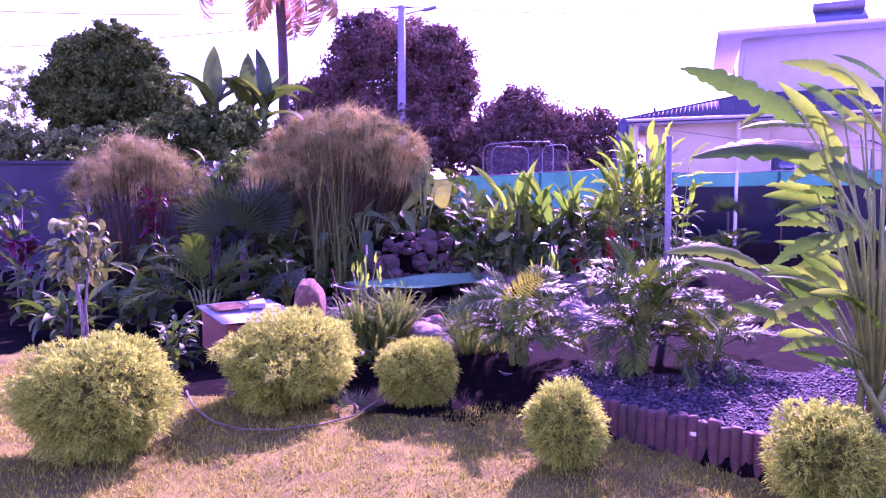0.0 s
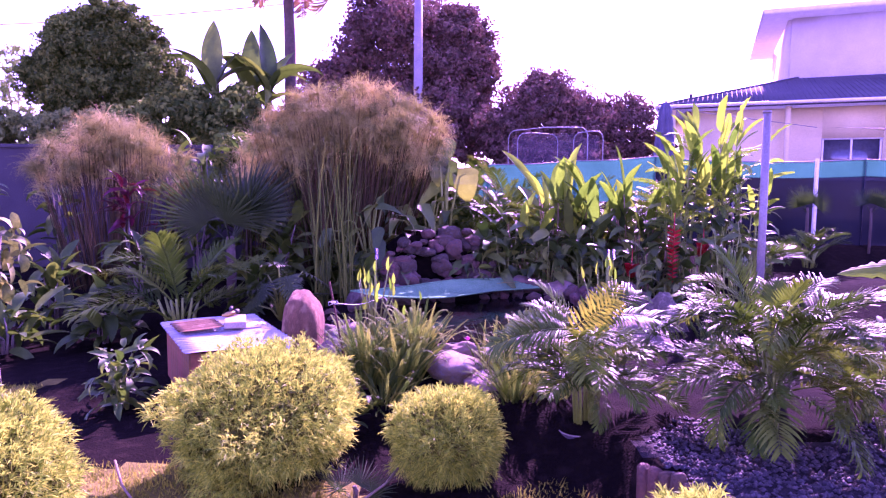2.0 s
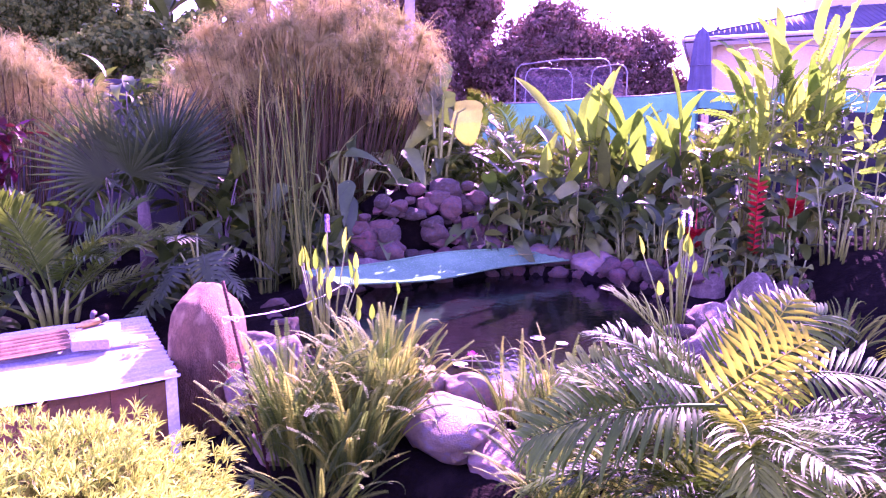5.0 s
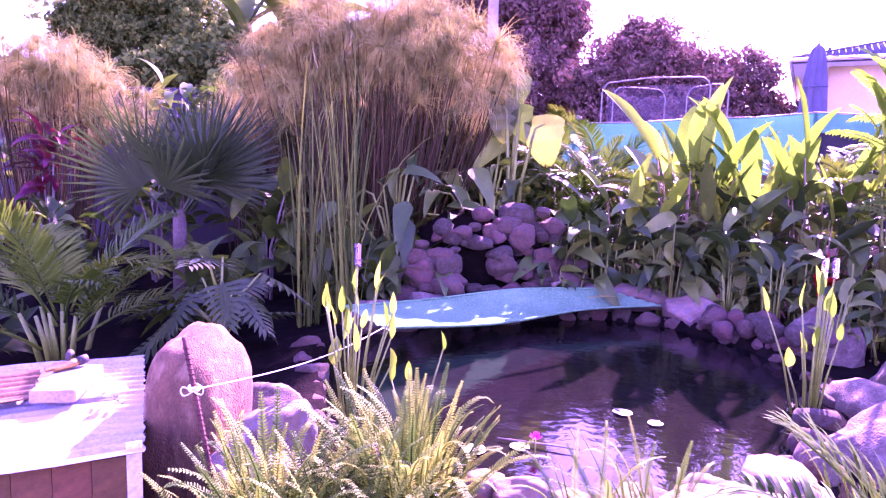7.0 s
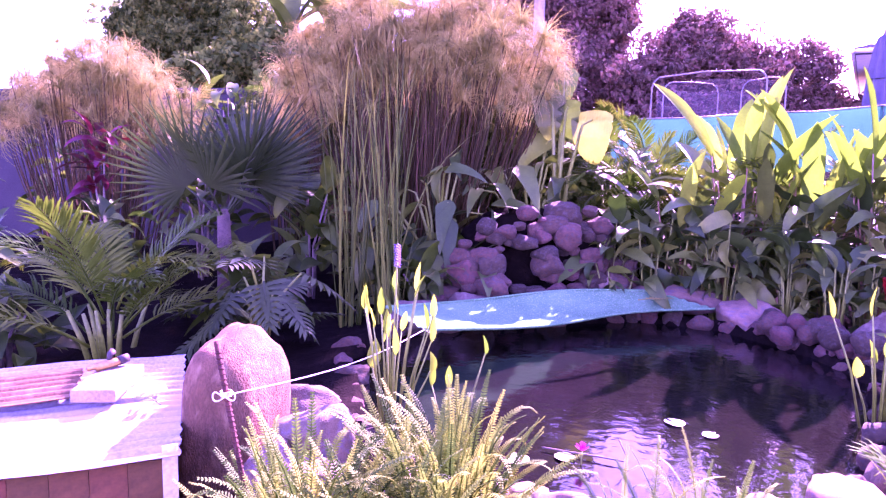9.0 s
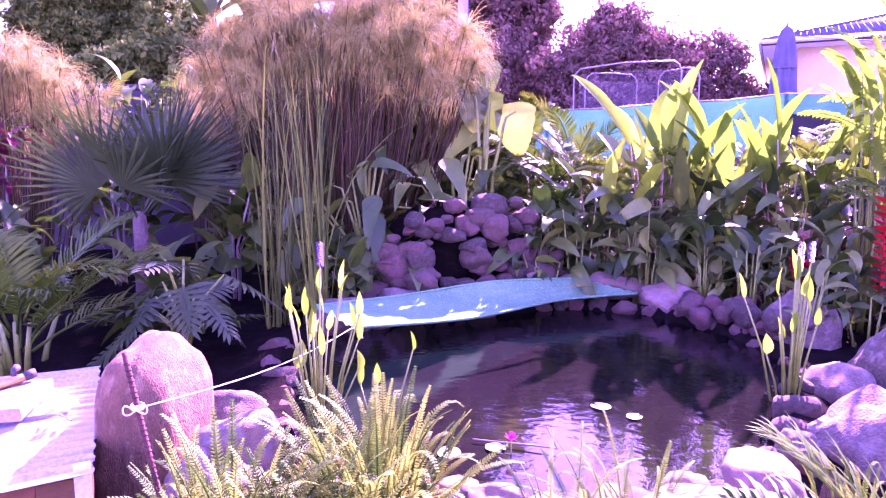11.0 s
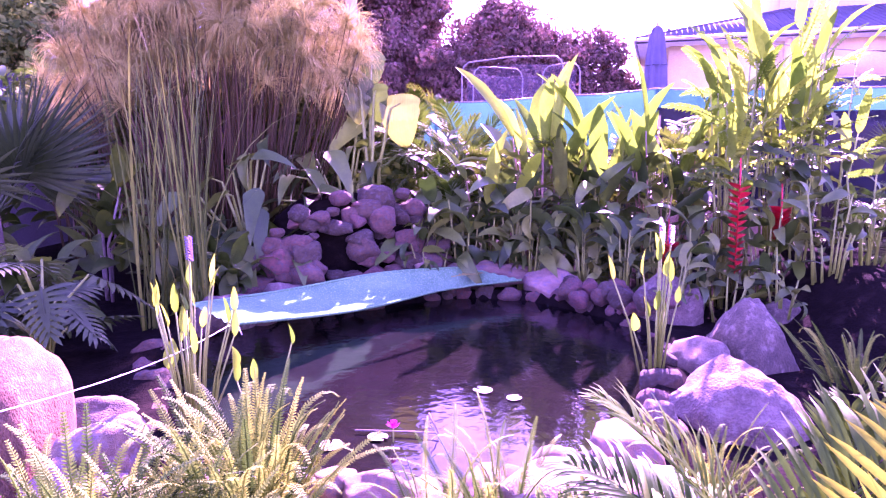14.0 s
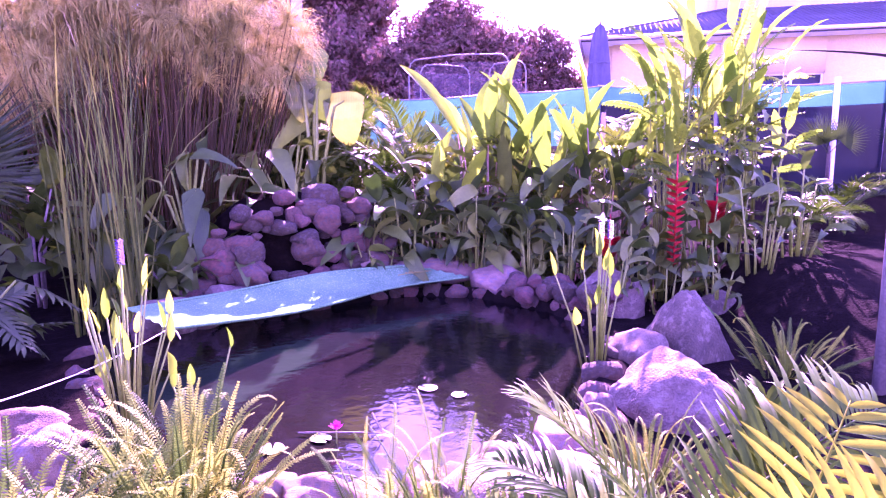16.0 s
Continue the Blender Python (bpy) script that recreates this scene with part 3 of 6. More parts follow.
def stone_wall():
    """Rounded stones piled behind the pond, with a dark hollow for the waterfall."""
    rnd = random.Random(12)
    lab = "rounded stone piled behind the pond"
    z = 0.32
    while z < 1.30:
        x = -1.62 + rnd.uniform(0, 0.1)
        while x < 0.42:
            s = rnd.choice((0.05, 0.06, 0.075, 0.09, 0.11, 0.15))
            x += s
            top = np.interp(x, (-1.6, -1.25, -0.9, -0.5, 0.0, 0.2, 0.45), (0.62, 0.95, 1.20, 1.28, 1.26, 1.05, 0.62))
            if z < top + 0.03 and not (-0.80 < x < -0.46 and 0.55 < z < 0.98):
                y = max(11.50, np.interp(x, (-1.58, -0.98, -0.2, 0.62), (10.6, 11.25, 11.75, 12.1)) + 0.16) + 0.45 * (z - 0.3) + rnd.uniform(0, 0.12)
                rock(rnd.choice(STONES), x, y, z + rnd.uniform(-0.05, 0.05), s * rnd.uniform(1.05, 1.5), s * 1.1, s * rnd.uniform(0.6, 1.0), rnd.uniform(0, 360), lab, "stone", "stones of the waterfall wall")
            x += s * rnd.uniform(0.8, 1.05)
        z += 0.115
    # the bank's shade-darkened soil blackens the hollow
    bank = rock(STONES[1], -0.60, 12.52, 0.34, 1.0, 0.36, 0.88, 3, "earth bank behind the piled stones, in soil darkened for shade", "earth_bank")
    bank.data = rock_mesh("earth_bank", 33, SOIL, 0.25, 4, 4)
    for i in range(46):
        u = rnd.random()
        x, y = 1.45 + 0.75 * u, 11.75 - 0.85 * u
        s = rnd.uniform(0.06, 0.12)
        rock(rnd.choice(STONES), x + rnd.uniform(-0.12, 0.12), y + rnd.uniform(-0.12, 0.12), 0.30 + rnd.uniform(0, 0.2), s * 1.1, s, s * 0.85, rnd.uniform(0, 360), "small rounded stone at the pond rim", "stone", "stones of the pond rim")
    for i in range(len(POND)):
        a, b = POND[i], POND[(i + 1) % len(POND)]
        for k in range(3):
            p = a + (b - a) * (k + rnd.random()) / 3
            o = (p - POND.mean(0)) / np.linalg.norm(p - POND.mean(0))
            s = rnd.uniform(0.06, 0.13)
            q = p + o * rnd.uniform(0.02, 0.12)
            rock(rnd.choice(STONES), q[0], q[1], WATER_Z + rnd.uniform(0.0, 0.05), s * 1.2, s, s * 0.8, rnd.uniform(0, 360), "small rounded stone at the pond rim", "stone", "stones of the pond rim")


stone_wall()


# ---- pump box by the pond ----
def sheet(lx, ly, pitch, amp, thick, rnd, bend=0.0):
    """A corrugated sheet, ridges along x."""
    n = int(ly / pitch * 8)
    v, f = [], []
    for side in (1, -1):
        for j in range(n + 1):
            y = -ly / 2 + ly * j / n
            for i in range(7):
                x = -lx / 2 + lx * i / 6
                edge = 0.006 * math.sin(j * 1.3) if i in (0, 6) else 0
                v.append((x + edge, y, amp * math.sin(2 * math.pi * (y + ly / 2) / pitch) + side * thick / 2 + bend * (x / lx) ** 2 + 0.006 * math.sin(x * 7 + y * 3)))
    m = 7 * (n + 1)
    for s in (0, m):
        for j in range(n):
            for i in range(6):
                a = s + j * 7 + i
                q = (a, a + 1, a + 8, a + 7)
                f.append(q if s == 0 else q[::-1])
    for j in range(n):
        for i in (0, 6):
            a = j * 7 + i
            f.append((a, a + 7, a + 7 + m, a + m))
    for i in range(6):
        for j in (0, n):
            a = j * 7 + i
            f.append((a, a + 1, a + 1 + m, a + m))
    g = Geo()
    g.add(v, f)
    return g


BOX_YAW = 32.0
BOX = pose(-2.48, 8.35, 0, 0, 0, BOX_YAW)


def on_lid(x, y, z=0.0, yaw=0.0):
    return pose(-2.48, 8.35, 0.565 + z, 0, 0, BOX_YAW) @ pose(x, y, 0, 0, 0, yaw)


def build_box():
    rnd = random.Random(2)
    e = thing("pump_box", BOX, "wooden pump box with a corrugated galvanised lid", "box")
    lx, ly = 0.86, 1.26
    for k in range(6):
        w = lx / 6
        for s in (-1, 1):
            part("plank", box(w - 0.002, 0.022, 0.50, bevel=0.002), BOXWOOD, e, m=pose(-lx / 2 + (k + 0.5) * w, s * ly / 2, -0.01 + rnd.uniform(-0.01, 0)))
    for k in range(12):
        w = ly / 12
        for s in (-1, 1):
            part("plank", box(0.022, w - 0.002, 0.50, bevel=0.002), BOXWOOD, e, m=pose(s * lx / 2, -ly / 2 + (k + 0.5) * w, -0.01 + rnd.uniform(-0.01, 0)))
    for sx in (-1, 1):
        for sy in (-1, 1):
            part("corner_post", box(0.05, 0.05, 0.515, bevel=0.004), BOXWOOD, e, m=pose(sx * (lx / 2 - 0.04), sy * (ly / 2 - 0.04), 0))
    part("lid", sheet(0.98, 1.40, 0.076, 0.009, 0.003, rnd), ZINC, e, "corrugated galvanised metal lid", m=pose(0, 0, 0.53, 1.2, 0, 0))
    part("side_strip", box(0.06, 0.012, 0.55, bevel=0.002), WHITE, e, "white painted corner strip", m=pose(lx / 2 + 0.02, -ly / 2 - 0.02, 0))
    s = part("loose_sheet", sheet(0.42, 0.46, 0.076, 0.012, 0.004, rnd), RUST, None, m=on_lid(-0.22, 0.18, 0.02, 2))
    tagged(s, "small rusty corrugated sheet lying on the box lid", "metal sheet")
    blk = part("paver", box(0.21, 0.42, 0.065, bevel=0.012), CONCRETE, None, m=on_lid(0.14, 0.12, 0.0, -14))
    tagged(blk, "pale concrete paver lying on the box lid", "paver")
    v = thing("hose_valve", on_lid(0.11, 0.24, 0.065, 30), "small dark and brass hose valve on the paver", "valve")
    part("body", tube([(-0.09, 0, 0.025), (-0.05, 0, 0.025), (-0.05, 0, 0.025), (0.05, 0, 0.028), (0.09, 0, 0.035)], [0.014, 0.014, 0.024, 0.024, 0.018], 10), BRASS, v)
    part("handle", tube([(0.02, 0, 0.03), (0.03, 0.01, 0.075), (0.05, 0.02, 0.085)], [0.012, 0.016, 0.02], 8), DARK, v, "dark plastic handle")
    part("coupling", tube([(0.07, 0, 0.032), (0.12, 0.0, 0.04)], [0.026, 0.024], 10), DARK, v)
    bm = bmesh.new()
    bmesh.ops.create_grid(bm, x_segments=8, y_segments=6, size=1.0, matrix=Matrix.Diagonal((0.09, 0.055, 1, 1)))
    for p in bm.verts:
        p.co.z += 0.014 + 0.016 * noise.noise(p.co * 22)
        p.co.x += 0.01 * noise.noise(p.co * 30)
    pa = part("crumpled_paper", from_bm(bm), WHITE, None, m=on_lid(0.32, 0.02, 0.0, 10))
    tagged(pa, "crumpled scrap of white paper on the lid", "paper")
    sp = thing("leaf_sprig", on_lid(0.34, -0.16, 0.012, 40), "little green sprig lying on the lid", "sprig")
    part("stalk", tube([(0, -0.09, 0), (0.01, 0, 0.012), (0, 0.09, 0.004)], 0.003, 5), STEM, sp)
    for k in range(5):
        v, f = strip(0.06, 0.022, 4, lance, 0.3, 0.2)
        g = Geo().add(v, f)
        part("leaf", g, GREEN, sp, m=aim(0, -0.06 + 0.03 * k, 0.01, 60 if k % 2 else -60, 12))


build_box()


# ---- rod, rope and pond net ----
def build_net():
    e = thing("steel_rod", pose(-1.12, 7.64, 0.1), "rusty ribbed steel rod driven into the ground", "rod")
    part("shaft", tube([(0.02, 0, 0), (-0.17, 0, 1.04)], 0.0085, 8), REBAR, e)
    for k in range(52):
        q = 0.02 - 0.19 * (0.08 + k * 0.018) / 1.04
        part("rib", tube([(q, 0, 0.08 + k * 0.018), (q, 0, 0.085 + k * 0.018)], 0.0105, 8), REBAR, e)
    p0, p1 = Vector((-1.257, 7.64, 0.955)), Vector((-1.07, 9.78, 0.66))
    pts = [p0.lerp(p1, k / 14) - Vector((0, 0, 0.05 * math.sin(math.pi * k / 14))) for k in range(15)]
    g = tube(pts, 0.0026, 6)
    for k in range(3):
        merge(g, tube([p0 + Vector((0.018 * math.cos(a), 0.018 * math.sin(a), 0.006 * k)) for a in np.linspace(0, 6.28, 10)], 0.0035, 5))
    for s in (-1, 1):
        merge(g, tube([p0 + Vector((s * 0.042 * math.sin(a), -0.015, 0.016 * math.sin(2 * a) + 0.004 * s)) for a in np.linspace(0, 3.14, 11)], 0.0026, 5))
    merge(g, tube([p1, p1 + Vector((0.05, -0.03, -0.01)), p1 + Vector((0.07, -0.03, -0.06))], 0.0045, 5))
    tagged(part("rope", g, ROPE), "thin white rope tied from the rod to the net", "rope")
    near = [Vector((-1.07, 9.78, 0.66)), Vector((-0.35, 10.75, 0.50)), Vector((0.4, 11.65, 0.46)), Vector((1.15, 12.02, 0.46))]
    far = [Vector((-1.58, 10.6, 0.60)), Vector((-0.98, 11.25, 0.56)), Vector((-0.2, 11.75, 0.60)), Vector((0.62, 12.1, 0.58))]

    def along(q, t):
        t = t * 3
        i = min(2, int(t))
        a, b = q[i], q[i + 1]
        p, n = q[max(0, i - 1)], q[min(3, i + 2)]
        u = t - i
        return 0.5 * (2 * a + (b - p) * u + (2 * p - 5 * a + 4 * b - n) * u * u + (3 * a - p - 3 * b + n) * u ** 3)

    nu, nv = 48, 14
    v = []
    for i in range(nu + 1):
        for j in range(nv + 1):
            t, s = i / nu, j / nv
            q = along(near, t).lerp(along(far, t), s)
            sag = -0.06 * math.sin(math.pi * s) * math.sin(math.pi * t)
            fold = 0.012 * math.sin(34 * s + 3 * math.sin(5 * t)) * (1 - 0.5 * s)
            v.append((q.x, q.y, q.z + sag + fold))
    f = [(i * (nv + 1) + j, i * (nv + 1) + j + 1, (i + 1) * (nv + 1) + j + 1, (i + 1) * (nv + 1) + j) for i in range(nu) for j in range(nv)]
    g = Geo().add(v, f)
    e = thing("pond_net", pose(0, 0, 0), "pale teal shade cloth stretched over the pond", "net")
    part("cloth", g, NET, e)
    part("hem", tube([along(near, k / 30) for k in range(31)], 0.012, 6), NET, e)
    part("hem", tube([along(far, k / 30) for k in range(31)], 0.012, 6), NET, e)


build_net()


# ---- leaves and plants ----
RL = random.Random(21)
LIME_LEAVES, CANNA_LEAVES, SHADED_LEAVES = [], [], []
for k in range(6):
    v, f = strip(1.0, 0.20, 22, paddle, 0.2 + 0.25 * k, 0.4, ragged=0.08 if k < 3 else 0.6, rnd=RL)
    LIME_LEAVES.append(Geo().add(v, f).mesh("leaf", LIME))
    # same blade in the darker canna colour, for leaves that lie in shade
    SHADED_LEAVES.append(Geo().add(v, f).mesh("leaf", CANNA))
    v, f = strip(1.0, 0.31, 12, lance, 0.5 + 0.45 * k, 0.28, ragged=0.08, rnd=RL)
    CANNA_LEAVES.append(Geo().add(v, f).mesh("leaf", CANNA))


def feather(length, leaflet, pairs, droop, sag, material, width=0.028, name="frond", vee=0.35, start=0.22, angle=(62, 34), power=1.4):
    """A feather leaf along +y: bending rachis with drooping leaflets on both sides."""
    n = 14
    t = np.linspace(0, 1, n + 1)
    ang = -droop * t ** power
    y = np.concatenate([[0], np.cumsum(np.cos(ang[1:]) * length / n)])
    z = np.concatenate([[0], np.cumsum(np.sin(ang[1:]) * length / n)])
    g = tube([(0, y[i], z[i]) for i in range(n + 1)], [0.011 * length * (1 - 0.75 * q) for q in t], 5)
    for k in range(pairs):
        u = start + (1 - start) * (k + 0.5) / pairs
        py, pz, pa = np.interp(u, t, y), np.interp(u, t, z), np.interp(u, t, ang)
        ll = leaflet * (math.sin(math.pi * (0.15 + 0.8 * (u - start) / (1 - start))) ** 0.6)
        for s in (-1, 1):
            v, f = strip(ll, width, 4, lance, sag * RL.uniform(0.6, 1.4), 0.25)
            m = Matrix.Translation((0, py, pz)) @ Matrix.Rotation(pa, 4, "X") @ Matrix.Rotation(-s * radians(angle[0] - angle[1] * u + RL.uniform(-5, 5)), 4, "Z") @ Matrix.Rotation(vee * RL.uniform(0.5, 1.3), 4, "X")
            g.add(v, f, m)
    return g.mesh(name, material)


PALM_FRONDS = [feather(1.0, 0.30, 34, d, s, PALM, 0.019, vee=0.45) for d, s in ((0.6, 0.7), (0.9, 0.9), (1.25, 1.0), (1.6, 0.9))]
FERN_FRONDS = [feather(1.0, 0.044, 56, d, 0.8, FERN, 0.0105, vee=0.3, start=0.05, angle=(84, 26), power=q) for d, q in ((0.3, 2.0), (0.9, 4.0), (1.2, 2.5), (2.2, 4.0), (0.5, 1.5))]
COCO_FRONDS = [feather(1.0, 0.26, 44, d, 0.9, COCO, 0.016, vee=-0.4) for d in (1.2, 1.6, 2.0)]


TORN_LEAVES = [feather(1.0, 0.125, 15, d, g, LIME, 0.066, vee=0.15, start=0.10, angle=(84, 34), name="leaf") for d, g in ((0.5, 0.5), (0.9, 0.8), (1.4, 1.1))]


def feather_palm(name, x, y, s, n, seed, label, fronds=PALM_FRONDS, stems=7, up=(25, 80), stem_h=0.25, z=None, low=0.3):
    rnd = random.Random(seed)
    e = thing(name, pose(x, y, ground_z(x, y) if z is None else z), label, "palm")
    for k in range(stems):
        a, d = rnd.uniform(0, 6.28), rnd.uniform(0.03, 0.13) * s
        part("stem", tube([(d * math.cos(a), d * math.sin(a), -0.05), (1.4 * d * math.cos(a), 1.4 * d * math.sin(a), stem_h * 0.6 * s), (2 * d * math.cos(a), 2 * d * math.sin(a), stem_h * 1.4 * s)], [0.022 * s, 0.018 * s, 0.012 * s], 7), STEM, e)
    for k in range(n):
        yaw = k * 137.5 + rnd.uniform(-18, 18)
        pitch = rnd.uniform(*up)
        d = rnd.uniform(0.02, 0.16) * s
        part("frond", rnd.choice(fronds), PALM, e, m=aim(-d * math.sin(radians(yaw)), d * math.cos(radians(yaw)), stem_h * s * rnd.uniform(low, 1.4), yaw, pitch, rnd.uniform(-25, 25), s * rnd.uniform(0.75, 1.15)))
    return e


def fern(x, y, s, n, seed, label, z=None, up=(40, 88)):
    rnd = random.Random(seed)
    e = thing("sword_fern", pose(x, y, (ground_z(x, y) if z is None else z) - 0.02), label, "fern", "ferns at the pond edge")
    for k in range(n):
        yaw = k * 137.5 + rnd.uniform(-20, 20)
        p = rnd.uniform(*up)
        d = rnd.uniform(0.0, 0.16)
        part("frond", rnd.choice(FERN_FRONDS), FERN, e, m=aim(-d * math.sin(radians(yaw)), d * math.cos(radians(yaw)), 0, yaw, p, rnd.uniform(-50, 50), s * rnd.uniform(0.6, 1.15)))
    return e


def bush(x, y, rx, ry, h, seed, label, n=15000, base=0.04):
    """A round clipped shrub: short branches and a crown of fine tufts of narrow leaves."""
    rnd, rs = random.Random(seed), np.random.RandomState(seed)
    e = thing("golden_bush", pose(x, y, ground_z(x, y)), label, "bush", "golden bushes")
    for k in range(16):
        a, r = rnd.uniform(0, 6.28), rnd.uniform(0.25, 0.8)
        part("branch", tube([(0.03 * math.cos(a), 0.03 * math.sin(a), -0.03), (0.4 * r * rx * math.cos(a), 0.4 * r * ry * math.sin(a), 0.3 * h), (r * rx * math.cos(a), r * ry * math.sin(a), h * rnd.uniform(0.45, 0.8))], [0.014, 0.009, 0.004], 5), BARK, e)
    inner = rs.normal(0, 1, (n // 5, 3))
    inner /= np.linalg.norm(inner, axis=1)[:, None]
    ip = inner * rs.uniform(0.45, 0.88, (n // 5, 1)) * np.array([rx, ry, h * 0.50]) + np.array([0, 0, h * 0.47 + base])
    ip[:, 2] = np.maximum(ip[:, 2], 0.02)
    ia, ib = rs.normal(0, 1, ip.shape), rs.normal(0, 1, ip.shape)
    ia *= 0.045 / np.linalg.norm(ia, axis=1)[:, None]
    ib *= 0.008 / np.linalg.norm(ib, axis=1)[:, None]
    part("inner_foliage", Geo().add(np.stack([ip - ia, ip + ib, ip + ia, ip - ib], 1).reshape(-1, 3), np.arange(4 * len(ip)).reshape(-1, 4)), SHADELEAF, e, "dense inner foliage, coloured dark for the shade inside the crown", smooth=False)
    tufts = n // 9
    th, ct = rs.uniform(0, 2 * np.pi, tufts), rs.uniform(-0.95, 1.0, tufts)
    st = np.sqrt(1 - ct ** 2)
    nrm = np.stack([np.cos(th) * st, np.sin(th) * st, ct], 1)
    lump = np.array([noise.noise(Vector(q) * 2.0 + Vector((seed, 0, 0))) * 0.26 + noise.noise(Vector(q) * 5.0 + Vector((0, seed, 0))) * 0.22 for q in nrm])
    depth = 1 - 0.55 * rs.uniform(0, 1, tufts) ** 2.2
    p = nrm * ((1 + lump) * depth)[:, None] * np.array([rx, ry, h * 0.52]) + np.array([0, 0, h * 0.47 + base])
    p[:, 2] = np.maximum(p[:, 2], rs.uniform(0.01, 0.10, tufts))
    out = nrm * 0.8 + np.array([0, 0, 0.55])
    v, f = [], []
    P = np.repeat(p, 9, 0)
    D = np.repeat(out, 9, 0) + rs.normal(0, 0.55, (tufts * 9, 3))
    D /= np.linalg.norm(D, axis=1)[:, None]
    S = np.cross(D, rs.normal(0, 1, D.shape))
    S /= np.linalg.norm(S, axis=1)[:, None]
    L, W = rs.uniform(0.03, 0.085, len(P))[:, None], rs.uniform(0.0022, 0.0042, len(P))[:, None]
    bend = np.array([0, 0, -0.25]) * L
    quad = np.stack([P, P + D * L * 0.5 + S * W, P + D * L + bend, P + D * L * 0.5 - S * W], 1).reshape(-1, 3)
    g = Geo().add(quad, np.arange(len(quad)).reshape(-1, 4))
    part("crown", g, GOLD, e, smooth=False)
    return e


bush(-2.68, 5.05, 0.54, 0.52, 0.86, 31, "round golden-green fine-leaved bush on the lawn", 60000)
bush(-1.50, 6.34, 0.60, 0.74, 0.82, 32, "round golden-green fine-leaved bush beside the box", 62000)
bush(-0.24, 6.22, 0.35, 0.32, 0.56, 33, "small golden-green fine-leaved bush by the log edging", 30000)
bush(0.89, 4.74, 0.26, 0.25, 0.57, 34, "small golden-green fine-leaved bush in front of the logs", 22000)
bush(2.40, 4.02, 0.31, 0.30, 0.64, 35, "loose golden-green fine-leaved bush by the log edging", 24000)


# ferns round the near pond edge
fern(-0.98, 7.68, 0.62, 120, 1, "clump of yellow-green sword ferns by the rocks", 0.24, (58, 89))
fern(-0.55, 8.0, 0.62, 130, 2, "clump of yellow-green sword ferns by the rocks", 0.30, (58, 89))
fern(-0.68, 7.62, 0.60, 130, 3, "clump of yellow-green sword ferns by the rocks", 0.20, (55, 89))
fern(-1.12, 7.80, 0.46, 60, 8, "clump of yellow-green sword ferns by the rocks", 0.22, (55, 89))
fern(-0.80, 7.30, 0.42, 60, 10, "low clump of sword ferns behind the golden bush", 0.18, (10, 80))
fern(0.12, 7.8, 0.46, 26, 4, "thin clump of sword ferns among pale rocks", 0.36, (60, 88))
fern(0.36, 7.86, 0.48, 50, 5, "thin clump of sword ferns among pale rocks", 0.34, (50, 88))
fern(0.30, 7.15, 0.52, 80, 9, "clump of sword ferns behind the log edging", 0.26, (50, 89))
fern(0.62, 7.25, 0.42, 60, 11, "clump of sword ferns behind the log edging", 0.26, (30, 85))
fern(1.30, 8.25, 0.40, 40, 6, "small clump of sword ferns below a boulder", 0.30)
fern(2.75, 9.4, 0.45, 44, 7, "dark clump of sword ferns beside the boulders", 0.27)

# feather palms
NEAR_PALM = feather_palm("areca_palm", 0.76, 6.62, 0.60, 46, 51, "bushy young areca palm with shiny arching fronds", up=(6, 66), stem_h=0.68, low=0.55, stems=13)
feather_palm("areca_palm", 1.94, 6.36, 0.72, 62, 52, "bushy young areca palm growing in gravel", up=(8, 76), stem_h=0.85, low=0.5, stems=11)
feather_palm("areca_palm", -3.60, 10.0, 1.15, 14, 53, "young palm with arching fronds in the shade", up=(30, 82))
feather_palm("areca_palm", 2.75, 6.7, 0.72, 26, 54, "young palm growing in gravel", up=(25, 75))


WIDE_FRONDS = [feather(1.0, 0.40, 13, 0.55, 0.6, YOUNG, 0.044, vee=0.12, start=0.10, angle=(88, 30)), feather(1.0, 0.44, 34, 0.7, 1.0, PALM, 0.024, vee=0.3, start=0.12, angle=(80, 40))]


def spread_frond(palm, base, tip, kind, roll, label=""):
    """One large frond of a palm, from base to tip, turned about its own rachis by roll."""
    d = Vector(tip) - Vector(base)
    o = palm.matrix_basis.translation
    part("frond", WIDE_FRONDS[kind], (YOUNG, PALM)[kind], palm, label, m=aim(base[0] - o.x, base[1] - o.y, base[2] - o.z, math.degrees(math.atan2(-d.x, d.y)), math.degrees(math.asin(d.z / d.length)) + 14, roll, d.length * 1.03))


spread_frond(NEAR_PALM, (0.76, 6.66, 0.96), (1.02, 6.74, 1.25), 0, 34, "sunlit yellow-green frond")
spread_frond(NEAR_PALM, (0.60, 6.56, 0.95), (1.00, 6.54, 1.12), 0, 58, "sunlit yellow-green frond")
for base, tip, roll in (((0.70, 6.84, 0.96), (1.24, 6.88, 1.16), 36), ((0.66, 6.72, 0.92), (0.56, 6.98, 1.06), -10), ((0.68, 6.52, 0.98), (0.06, 6.55, 0.84), -25), ((0.64, 6.66, 1.0), (0.20, 6.90, 0.95), -30), ((0.68, 6.60, 1.0), (0.24, 6.74, 0.92), -35),
                        ((0.80, 6.46, 1.00), (0.62, 6.06, 0.80), 10), ((0.86, 6.60, 1.06), (1.36, 6.46, 1.02), 15)):
    spread_frond(NEAR_PALM, base, tip, 1, roll)


